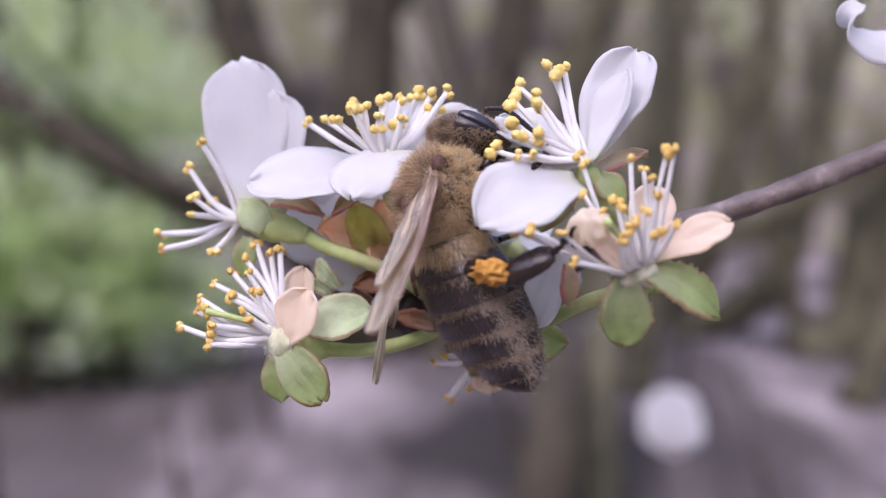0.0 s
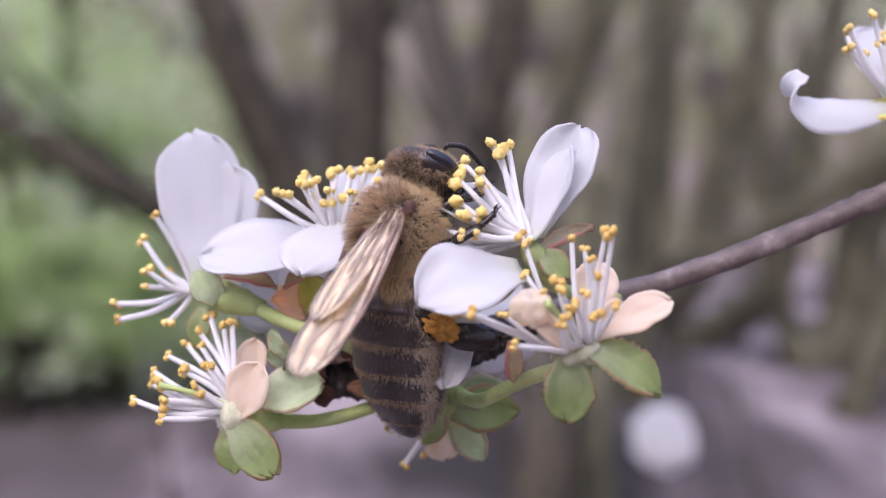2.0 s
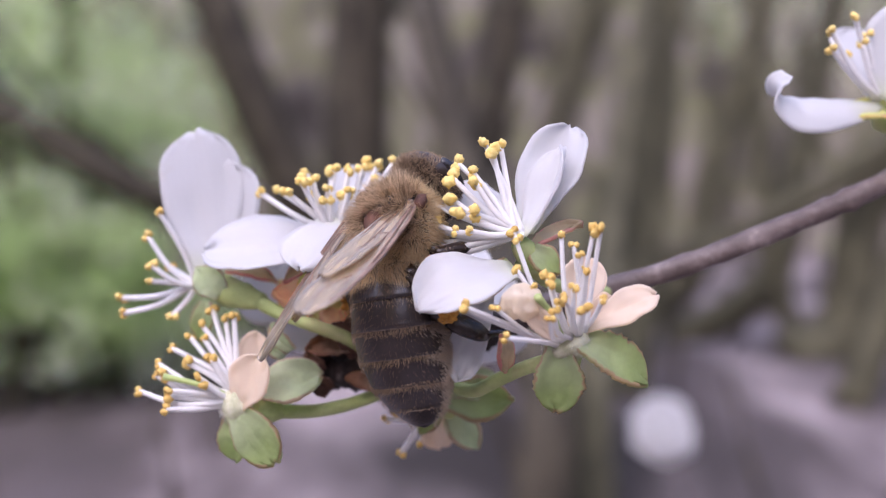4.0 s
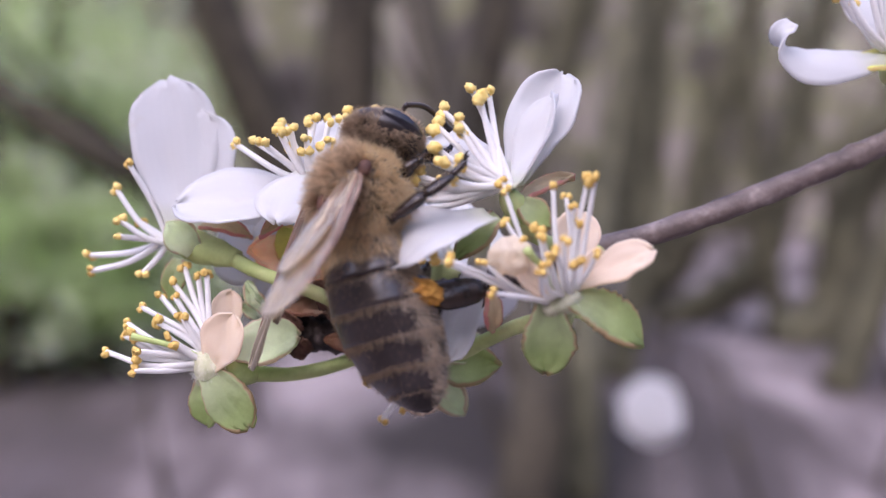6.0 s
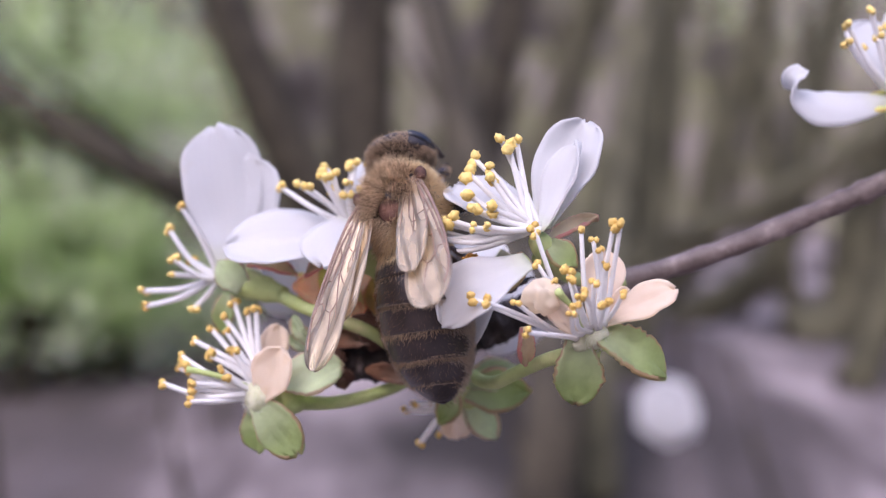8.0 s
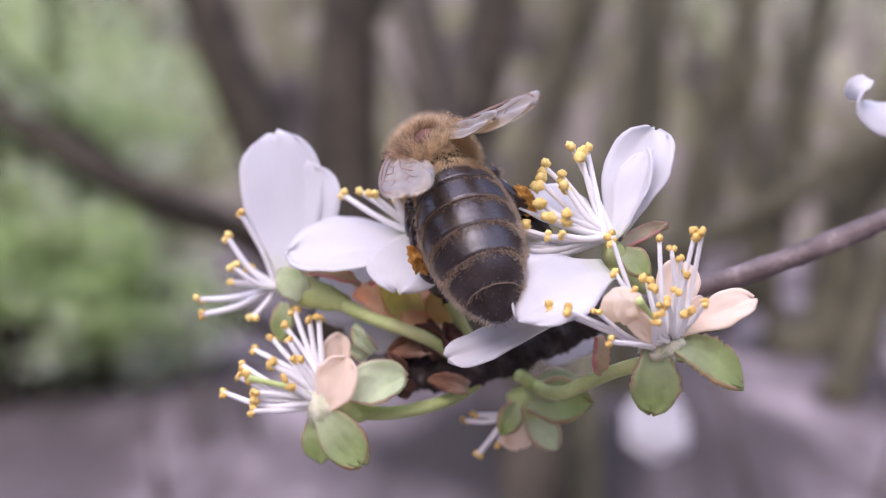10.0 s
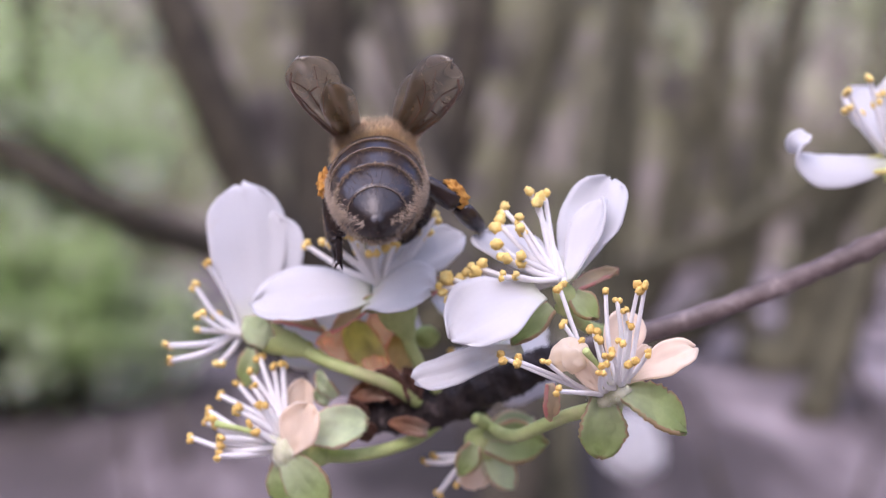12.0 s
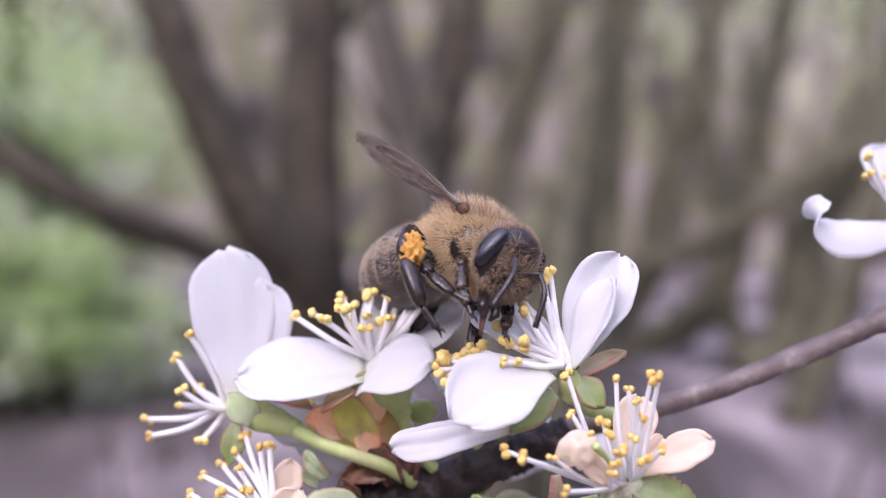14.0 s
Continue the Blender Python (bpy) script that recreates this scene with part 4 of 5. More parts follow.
    # G: blossom behind the spur
    fl = flower(shrub, (4.5, 67.2, 0.6), (3.6, 66.9, -0.6), [(2.8, 66.6, -1.6), (2.2, 65.6, -2.2)], "white plum blossom half hidden behind the spur", 1.2)
    for k, (t, w, nrm) in enumerate([((-0.0, 64.4, 3.9), 3.8, (0.1, -0.75, 0.65)), ((7.5, 66.2, 1.2), 4.0, (-0.1, -0.8, 0.6)), ((7.4, 70.0, -3.0), 4.2, (-0.2, -1, 0)), ((3.8, 70.0, 4.2), 4.0, (0, -1, 0.2))]):
        part("petal", blade((4.4, 67.2, 0.8), t, nrm, w, 0.15, 0.02, 0.25, 0.58, seed=k + 200), PETAL, fl)
    for k, p in enumerate([(1.6, 64.8, 1.6), (2.6, 64.6, 0.8), (3.4, 65.0, 2.6), (1.2, 65.8, 0.4)]):
        stamen(fl, (4.2, 66.8, 0.8), p, False, 0.42, k + 210)

    # I: blossom behind, hidden but for its petals
    fl = flower(shrub, (-5.2, 68.0, 0.9), (-3.8, 67.8, -0.6), [(-2.4, 67.4, -1.6), (-1.2, 66.2, -2.4)], "white plum blossom almost hidden behind the bracts", 1.1)
    for k in range(5):
        g = 0.5 + 2 * math.pi * k / 5
        part("petal", blade((-5.2, 67.6, 0.9), (-5.2 + 4.9 * math.cos(g), 67.4, 0.9 + 3.2 * math.sin(g)), (0.1, -1, 0.2), 4.0, 0.15, 0.03, 0.25, 0.58, seed=k + 260), PETAL, fl)
    for k in range(7):
        g = 2 * math.pi * k / 7
        stamen(fl, (-5.2, 67.6, 1.0), (-5.0 + 2.4 * math.cos(g), 66.6, 1.1 + 1.8 * math.sin(g)), True, 0.42, k + 270)

    # H: spent blossom hanging under the spur
    fl = flower(shrub, (2.48, 64.56, -5.92), (3.44, 63.98, -4.68), [(3.25, 63.41, -4.01), (2.48, 62.65, -3.44)], "spent plum blossom hanging under the spur", 1.35)
    for k, p in enumerate([(0.29, 65.89, -8.69), (0.00, 64.94, -6.11), (-0.57, 65.13, -6.49), (1.53, 65.70, -8.02)]):
        stamen(fl, (2.10, 64.75, -6.11), p, False, 0.42, k + 220)
    part("petal", blade((2.29, 64.75, -6.30), (2.77, 65.13, -8.21), (0, -1, 0), 2.0, 0.25, 0.08, 0.4, 0.5, ruffle=0.1, seed=230, crumple=0.06), FADED, fl, "withered beige petal")
    for k, (b, t, w) in enumerate([((3.06, 63.60, -4.97), (7.07, 63.60, -5.16), 2.6), ((3.25, 63.98, -5.73), (4.97, 64.56, -8.21), 1.8), ((2.48, 63.41, -5.16), (1.53, 63.41, -7.07), 1.4), ((3.25, 63.79, -4.58), (6.30, 64.37, -3.82), 2.0)]):
        part("sepal", blade(b, t, (0, -1, 0.1), w, 0.25, 0.06, 0.55, 0.42, thick=0.3, seed=k + 240, sharp=0.8, teeth=0.05), SEPAL_PALE if k % 2 else SEPAL, fl)
    # Depth shifts along the first line of sight, fitted to the camera's view.
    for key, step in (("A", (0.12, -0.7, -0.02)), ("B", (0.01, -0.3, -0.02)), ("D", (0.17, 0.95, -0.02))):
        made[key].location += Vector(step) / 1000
    return made


# ---- the honeybee: x ahead, y to its left, z up, round the middle of the thorax ----
HINGE, NECK, WING_ROOT = (-2.0, 0, -0.4), (2.2, 0, -0.1), (0.95, -1.85, 1.35)


def abdomen_at(s):
    """Centre drop and half-widths at the share s of the abdomen's length."""
    r = 2.52 * (0.7 + 0.3 * math.sin(math.pi / 2 * s / 0.4)) if s < 0.4 else 2.52 * max(0.0004, 1 - ((s - 0.4) / 0.6) ** 2.3) ** 0.62
    return -1.5 * s * s, r, r * 0.92


ABDOMEN_LONG = 9.0


def honeybee():
    bee = thing("honeybee", (0, 0, 0), "brown furry honeybee with orange pollen loads on its hind legs", "bee")
    parts = {}
    m = Mesh()
    blob(m, (0, 0, 0), (2.5, 2.3, 2.15), None, 24, 16, 0.05, 2, 1)
    blob(m, (-1.75, 0, 0.6), (0.85, 1.4, 0.8), None, 16, 10)
    thorax = part("thorax", m, CHITIN, bee)
    part("flank", fur(Mesh(), on_ball((0, 0, -0.05), (2.45, 2.25, 2.1), lambda d: (d[2] < 0.56 or d[0] < -0.72) and (d[0] - 0.55) ** 2 + (d[2] + 0.4) ** 2 * 0.25 > 0.02), 19000, 0.66, (-0.3, 0, -0.1), 7, 0.26, 0.015), HAIR_PALE, thorax, "pale golden fur")
    part("coat", fur(Mesh(), on_ball((0, 0, 0), (2.45, 2.25, 2.1), lambda d: d[2] > 0.45 and (d[0] + 0.28) ** 2 + d[1] ** 2 * 0.6 > 0.05 and (d[0] - 0.38) ** 2 + (abs(d[1]) - 0.78) ** 2 + (d[2] - 0.6) ** 2 > 0.05), 20000, 0.98, (-0.3, 0, 0.05), 1, 0.26, 0.015), HAIR, thorax, "dense tawny fur")
    part("collar", fur(Mesh(), on_ball((-1.85, 0, 0.2), (0.9, 1.75, 1.5)), 5000, 0.75, (-0.5, 0, 0), 2, 0.3, 0.013), HAIR_PALE, thorax, "pale golden fur")
    m = Mesh()
    blob(m, (-0.6, 0, 1.95), (0.8, 0.7, 0.34), None, 16, 9)
    for sg in (-1, 1):
        blob(m, (0.95, sg * 2.0, 1.4), (0.45, 0.34, 0.32), None, 14, 10, 0.25, 2, sg)
    part("wing_plate", m, SCALE, thorax)

    # head
    m = Mesh()
    tilt = Euler((0, radians(20), 0)).to_matrix()
    c = Vector((3.5, 0, -0.8))
    blob(m, c, (1.1, 2.0, 1.95), tilt, 22, 14, 0.04, 2, 4)
    blob(m, c + tilt @ Vector((0.35, 0, -1.8)), (0.6, 0.85, 0.75), tilt, 14, 9)
    head = part("head", m, CHITIN, bee, origin=NECK)
    for sg in (-1, 1):
        m = Mesh()
        blob(m, c + tilt @ Vector((0.3, sg * 1.56, 0.2)), (0.48, 0.5, 1.25), tilt @ Euler((radians(sg * 10), 0, 0)).to_matrix(), 20, 14)
        part("compound_eye", m, EYE, head, "glossy black compound eye")
        m = Mesh()
        a = c + tilt @ Vector((1.0, sg * 0.42, -0.15))
        elbow = a + Vector((0.72, sg * 0.5, 0.3))
        tube(m, bend([a, (a + elbow) / 2 + Vector((0.1, 0, 0.06)), elbow], 3), [0.14, 0.12, 0.12, 0.12, 0.12, 0.14, 0.15], 8)
        tip = elbow + Vector((0.35, sg * 0.5, -2.7))
        pts = bend([elbow, (elbow + tip) / 2 + Vector((0.35, 0, 0.35)), tip], 11)
        tube(m, pts, [0.12 + 0.035 * (i % 2) + 0.02 * i / 22 for i in range(len(pts))], 8)
        parts["right_antenna" if sg < 0 else "left_antenna"] = part("antenna", m, CHITIN, head, origin=a)
        m = Mesh()
        b = c + tilt @ Vector((0.5, sg * 0.4, -2.15))
        tube(m, [b, b + Vector((0.15, 0.1 * sg, -0.5)), b + Vector((0.1, -0.12 * sg, -0.9))], [0.28, 0.24, 0.1], 8)
        part("mandible", m, CHITIN, head)
    m = Mesh()
    b = c + tilt @ Vector((0.35, 0, -2.3))
    tube(m, bend([b, b + Vector((0.1, 0, -0.8)), b + Vector((0.35, 0, -1.7))], 4), [0.24 - 0.018 * i for i in range(9)], 8)
    part("proboscis", m, SCALE, head)
    crown = on_ball(c, (1.1, 1.95, 1.9), lambda d: abs(d[1]) < 0.7 or d[2] > 0.75 or d[0] < -0.1)
    part("face_fur", fur(Mesh(), crown, 9000, 0.4, (0, 0, 0.15), 5, 0.22, 0.012), HAIR_FACE, head)
    part("crest", fur(Mesh(), on_ball(c, (1.05, 1.5, 1.9), lambda d: d[2] > 0.55), 3500, 0.6, (-0.1, 0, 0.3), 6, 0.3, 0.012), HAIR_DARK, head)
    parts["head"] = head

    # abdomen: overlapping plates, hairy bands
    h = Vector(HINGE)
    m = Mesh()
    pts, rr = [], []
    for i in range(19):
        s = i / 18
        z, ry, rz = abdomen_at(s)
        pts.append(h + Vector((-ABDOMEN_LONG * s, 0, z - 0.12 * ry)))
        rr.append(max(0.05, ry * 0.93))
    tube(m, pts, rr, 20)
    abd = part("abdomen", m, CHITIN, bee, "dark brown banded abdomen", origin=HINGE)
    cuts = [0.0, 0.17, 0.345, 0.52, 0.69, 0.84, 1.0]
    for j in range(6):
        a, b = cuts[j], min(1.0, cuts[j + 1] + 0.035)
        v, f, n, rows = [], [], 30, 8
        for i in range(rows + 1):
            q = i / rows
            s = a + (b - a) * q
            z, ry, rz = abdomen_at(s)
            grow = 1.0 + 0.045 * q + (0.02 if i == rows else 0)
            for k in range(n):
                w = 2 * math.pi * k / n
                v.append(h + Vector((-ABDOMEN_LONG * s, math.cos(w) * ry * grow, z + math.sin(w) * rz * grow)))
        f = [(i * n + k, i * n + (k + 1) % n, (i + 1) * n + (k + 1) % n, (i + 1) * n + k) for i in range(rows) for k in range(n)]
        f.append(tuple(range(rows * n, rows * n + n))[::-1] if j == 5 else tuple(range(rows * n, rows * n + n)))
        part("tergite", Mesh().add(v, f), CHITIN if j == 5 else TERGITE, abd)

        if 0 < j < 5:
            z, ry, rz = abdomen_at(b)
            ring = [h + Vector((-ABDOMEN_LONG * b, math.cos(w) * ry * 1.05, z + math.sin(w) * rz * 1.05)) for w in [2 * math.pi * k / 36 for k in range(37)]]
            part("rim", tube(Mesh(), ring, [0.035] * 37, 6), RIM, abd, "thin pale rim of the plate")

        def band(rnd, a=a, b=b, j=j):
            q = rnd.gauss(0.2, 0.075) if j > 1 else rnd.gauss(0.18, 0.09) if j else 0.5 * rnd.random()
            q = max(0.1, q) if j else q
            w = rnd.uniform(0, 2 * math.pi)
            s = a + (b - a) * (q + 0.05 * math.sin(w * 3 + j))
            z, ry, rz = abdomen_at(min(s, 0.985))
            nn = Vector((0, math.cos(w), math.sin(w)))
            return h + Vector((-ABDOMEN_LONG * s, math.cos(w) * ry * 1.02, z + math.sin(w) * rz * 1.02)), nn
        part("hair_band", fur(Mesh(), band, (2600, 700, 1500, 1700, 1700, 200)[j], 0.7 if j == 0 else 0.22, (-1.5, 0, 0), 10 + j, 0.25, 0.012), HAIR_PALE if j == 0 else HAIR_BAND, abd)

        def flank_band(rnd, a=a, b=b):
            w = rnd.choice((0.0, math.pi)) + rnd.gauss(0, 0.3)
            s = a + (b - a) * max(0.06, rnd.gauss(0.26, 0.1))
            z, ry, rz = abdomen_at(min(s, 0.985))
            return h + Vector((-ABDOMEN_LONG * s, math.cos(w) * ry * 1.03, z + math.sin(w) * rz * 1.03)), Vector((0, math.cos(w), math.sin(w)))
        if 0 < j < 5:
            part("side_band", fur(Mesh(), flank_band, 1000, 0.24, (-1.4, 0, 0), 110 + j, 0.2, 0.012), HAIR_BELLY, abd, "pale fawn band of hair")

        def sparse(rnd, a=a, b=b):
            s = a + (b - a) * rnd.random()
            w = rnd.uniform(0, 2 * math.pi)
            z, ry, rz = abdomen_at(min(s, 0.985))
            return h + Vector((-ABDOMEN_LONG * s, math.cos(w) * ry * 1.03, z + math.sin(w) * rz * 1.03)), Vector((0, math.cos(w), math.sin(w)))
        part("bristles", fur(Mesh(), sparse, 90 if j == 5 else (1500, 1000, 600, 500, 450)[j], 0.3, (-0.9, 0, 0), 30 + j, 0.25, 0.009), HAIR_MID, abd)

        def fringe(rnd, a=a, b=b):
            s = a + (b - a) * rnd.random()
            w = rnd.choice((0.0, math.pi)) + rnd.gauss(0, 0.14)
            z, ry, rz = abdomen_at(min(s, 0.97))
            return h + Vector((-ABDOMEN_LONG * s, math.cos(w) * ry * 1.03, z + math.sin(w) * rz * 1.03)), Vector((0, math.cos(w), math.sin(w) - 0.3))
        part("fringe", fur(Mesh(), fringe, 150 if j == 5 else 600, 0.36, (-0.9, 0, 0), 60 + j, 0.25, 0.012), HAIR_BELLY, abd, "pale fawn fringe")
    def belly(rnd):
        s = rnd.uniform(0.03, 0.93)
        o = 0.06 + 0.2 * max(0.0, 0.5 - s)
        w = rnd.uniform(math.pi * (1 - o), math.pi * (2 + o))
        z, ry, rz = abdomen_at(s)
        return h + Vector((-ABDOMEN_LONG * s, math.cos(w) * ry * 1.03, z + math.sin(w) * rz * 1.03)), Vector((0, math.cos(w), math.sin(w)))
    part("belly_fur", fur(Mesh(), belly, 2600, 0.36, (-0.7, 0, 0), 44, 0.25, 0.011), HAIR_BELLY, abd, "pale fawn fur")
    parts["abdomen"] = abd

    # wings
    for name, sg in (("right", -1), ("left", 1)):
        r = Vector((WING_ROOT[0], WING_ROOT[1] * (1 if sg < 0 else -1), WING_ROOT[2]))
        parts[name + "_wing"] = wing(bee, r)

    # legs: hip, knee, ankle, heel, toe
    legs = [("fore", (1.4, 1.0, -1.5), (2.3, 1.8, -1.8), (2.9, 1.7, -3.1), (3.4, 1.4, -3.8), (3.7, 1.2, -4.2), 0.32, 0),
            ("middle", (0.0, 1.2, -1.6), (-1.3, 2.6, -0.9), (-0.9, 3.0, -2.9), (-0.4, 2.9, -4.5), (0.1, 2.8, -5.3), 0.42, 0),
            ("hind", (-1.3, 1.2, -1.6), (-3.0, 2.8, -0.8), (-3.6, 3.5, -3.7), (-2.6, 3.2, -6.1), (-1.7, 3.0, -7.0), 0.42, 1)]
    for kind, hip, knee, ankle, heel, toe, r, load in legs:
        for side, sg in (("right", -1), ("left", 1)):
            pt = [Vector((p[0], p[1] * sg, p[2])) for p in (hip, knee, ankle, heel, toe)]
            m = Mesh()
            blob(m, pt[0], (0.5, 0.45, 0.5), None, 10, 7)
            tube(m, bend([pt[0], (pt[0] + pt[1]) / 2 + Vector((0, sg * 0.1, 0.15)), pt[1]], 4), [r * k for k in (0.7, 0.95, 1.1, 1.15, 1.1, 1.0, 0.9, 0.8, 0.7)], 10)
            leg = part(kind + "_leg", m, LEG, bee, origin=pt[0])
            m = Mesh()
            wide = 1.7 if load else 1.0
            tube(m, bend([pt[1], (pt[1] + pt[2]) / 2, pt[2]], 4), [r * k for k in (0.65, 0.75, 0.85 * wide, 0.95 * wide, 1.05 * wide, 1.1 * wide, 1.15 * wide, 1.1 * wide, 0.8)], 10, squash=0.7)
            part("tibia", m, LEG, leg)
            m = Mesh()
            tube(m, bend([pt[2], (pt[2] + pt[3]) / 2, pt[3]], 3), [r * k * (1.75 if load else 1.0) for k in (0.7, 1, 1.05, 1.05, 1, 0.9, 0.6)], 12, squash=0.6)
            tube(m, bend([pt[3], (pt[3] + pt[4]) / 2, pt[4]], 4), [r * (0.5 if i % 2 else 0.36) for i in range(9)], 8)
            for e in (-1, 1):
                tube(m, [pt[4], pt[4] + Vector((0.25, 0.15 * e, -0.12)), pt[4] + Vector((0.36, 0.22 * e, -0.34))], [0.1, 0.08, 0.02], 6)
            part("tarsus", m, LEG, leg)

            def along(rnd, p=pt, r=r):
                k = rnd.randrange(3)
                q = p[k].lerp(p[k + 1], rnd.random())
                d = unit((rnd.gauss(0, 1), rnd.gauss(0, 1), rnd.gauss(0, 1)))
                return q + d * r * 0.8, d
            part("leg_hair", fur(Mesh(), along, 420, 0.34, (-0.3, 0, -0.4), 50 + sg, 0.3, 0.008), HAIR_BAND, leg)
            if load:
                m = Mesh()
                q = pt[1].lerp(pt[2], 0.78) + Vector((0.1, sg * 0.4, 0))
                blob(m, q, (0.62, 0.52, 0.88), None, 40, 30, 0.5, 3.4, 7 + sg)
                part("pollen_load", m, POLLEN, leg, "orange pollen clump")
            parts[side + "_" + kind] = leg
    return bee, parts


def wing(bee, root):
    """Fore wing with its veins and the hind wing hooked to it: x to the tip, y to the trailing edge."""
    def outline(s, fore):
        if fore:
            half = lambda q: 0.3 + 1.5 * q ** 0.75 * math.sqrt(max(0.0, 1 - q ** 7))
            mid = 0.93 * half(min(s, 0.76)) - 0.25 * math.sin(math.pi * min(1, s))
            w = half(s) - 0.29 * s ** 8
            return mid - w, mid + w
        half = 0.3 + 1.0 * s ** 0.5 * math.sqrt(max(0.0, 1 - s ** 4)) - 0.29 * s ** 8
        mid = 0.45 + 1.35 * s ** 0.8
        return mid - half, mid + half

    def membrane(length, fore, drop):
        grid, uvs = [], []
        for i in range(31):
            s = 1 - (1 - i / 30) ** 1.7
            a, b = outline(s, fore)
            line, ul = [], []
            for k in range(13):
                u = k / 12
                y = a + (b - a) * u
                z = 0.1 * math.sin(u * 13 + s * 4) * (1 - 0.5 * s) + 0.12 * noise.noise((s * 5, u * 3, root[1] + drop)) - 0.3 * u * u * (1 - 0.5 * s) - 0.5 * s * s + drop
                line.append(root + Vector((length * s, y, z)))
                ul.append((u, s))
            grid.append(line)
            uvs.append(ul)
        return grid, uvs

    def inside(grid, s, u):
        x, y = 30 * (1 - (1 - s) ** (1 / 1.7)), u * 12
        i, k = min(29, int(x)), min(11, int(y))
        p = grid[i][k].lerp(grid[i + 1][k], x - i)
        q = grid[i][k + 1].lerp(grid[i + 1][k + 1], x - i)
        return p.lerp(q, y - k)

    def veins(grid, lines, parent):
        m = Mesh()
        for w, line in lines:
            pts = bend([inside(grid, *q) for q in line], 5)
            tube(m, pts, [0.62 * w * (1 - 0.5 * i / len(pts)) for i in range(len(pts))], 6)
        part("vein", m, VEIN, parent, "dark brown wing veins")

    g, uv = membrane(10.4, True, 0.05)
    fore = part("fore_wing", sheet(Mesh(), g, uv, 0.025), WING, bee, "amber-tinted clear wing", origin=root)
    veins(g, [(0.2, [(0, 0.3), (0.12, 0.08), (0.35, 0.03), (0.6, 0.02), (0.8, 0.06), (0.9, 0.16)]), (0.15, [(0.0, 0.5), (0.15, 0.24), (0.35, 0.14), (0.6, 0.09), (0.72, 0.05)]), (0.1, [(0.05, 0.6), (0.25, 0.52), (0.45, 0.5), (0.62, 0.6), (0.72, 0.74)]),
              (0.09, [(0.05, 0.75), (0.2, 0.82), (0.38, 0.93)]), (0.08, [(0.3, 0.16), (0.35, 0.3), (0.33, 0.5)]), (0.08, [(0.5, 0.12), (0.5, 0.3), (0.46, 0.5)]), (0.08, [(0.35, 0.3), (0.5, 0.3), (0.66, 0.3), (0.76, 0.22), (0.84, 0.1)]),
              (0.07, [(0.64, 0.09), (0.63, 0.2), (0.66, 0.3)]), (0.07, [(0.66, 0.3), (0.68, 0.5), (0.62, 0.6)]), (0.07, [(0.3, 0.52), (0.33, 0.7), (0.3, 0.88)]), (0.07, [(0.46, 0.5), (0.53, 0.72), (0.56, 0.93)]), (0.06, [(0.68, 0.5), (0.78, 0.58), (0.86, 0.66)])], fore)
    g, uv = membrane(7.4, False, -0.08)
    part("hind_wing", sheet(Mesh(), g, uv, 0.025), WING, fore, "clear hind wing")
    veins(g, [(0.1, [(0, 0.2), (0.3, 0.06), (0.6, 0.04), (0.85, 0.15)]), (0.07, [(0, 0.4), (0.3, 0.42), (0.6, 0.5), (0.8, 0.62)]), (0.07, [(0, 0.6), (0.25, 0.75), (0.45, 0.9)]), (0.06, [(0.42, 0.06), (0.44, 0.25), (0.4, 0.44)])], fore)
    return fore


background()
BLOOM = flowering_shrub()
BEE, LIMB = honeybee()

for ob in [o for o in BEE.children_recursive if o.name.split(".")[0] in ("coat", "flank", "collar", "face_fur", "crest", "hair_band", "bristles", "fringe", "belly_fur", "leg_hair")]:
    tagged(ob, kind="stuff")

# ---- what moves: seconds, millimetres, degrees ----
BEE_ROWS = [
    (0.00, -0.09, 56.58, 2.70, -46.8, -71.5, 68.8),
    (0.85, -0.09, 56.58, 2.70, -46.8, -71.5, 68.8),
    (1.00, 0.58, 55.38, 4.79, 23.5, -72.5, 15.5),
    (1.50, 0.87, 56.67, 5.36, -7.1, -76.4, 42.2),
    (2.00, 0.33, 56.58, 4.90, 6.5, -76.7, 35.2),
    (2.50, -0.28, 55.06, 2.02, -26.5, -75.9, 58.7),
    (3.00, -0.02, 55.80, 4.37, 9.1, -61.0, 44.6),
    (5.50, 0.55, 57.29, 5.16, 4.0, -59.6, 49.0),
    (6.00, -0.47, 55.14, 3.93, -17.3, -76.3, 55.8),
    (6.50, -0.42, 55.54, 3.09, -20.5, -66.5, 62.1),
    (7.00, -0.33, 56.63, 3.94, -24.1, -70.3, 75.0),
    (9.50, -1.34, 59.50, 8.03, -51.2, -43.5, 131.0),
    (10.00, -2.55, 59.53, 8.81, -30.4, -16.7, 111.5),
    (10.50, -3.98, 57.30, 9.30, -20.6, -3.9, 131.7),
    (11.00, -2.18, 58.68, 11.39, 15.5, -12.5, 119.4),
    (11.50, -3.66, 58.40, 11.81, 16.3, -2.7, 122.0),
    (12.00, -3.49, 59.46, 11.86, -4.1, -2.5, 91.3),
    (12.30, -3.43, 62.77, 12.26, 20.1, -11.2, 30.1),
    (12.50, -6.51, 61.43, 12.25, 31.3, -30.5, 9.3),
    (13.00, -0.10, 59.21, 11.72, 23.9, 6.5, -29.5),
    (13.50, 0.66, 59.10, 12.20, 43.7, -14.8, -24.7),
    (14.00, 1.74, 57.43, 11.09, -25.2, 0.9, -54.4),
]
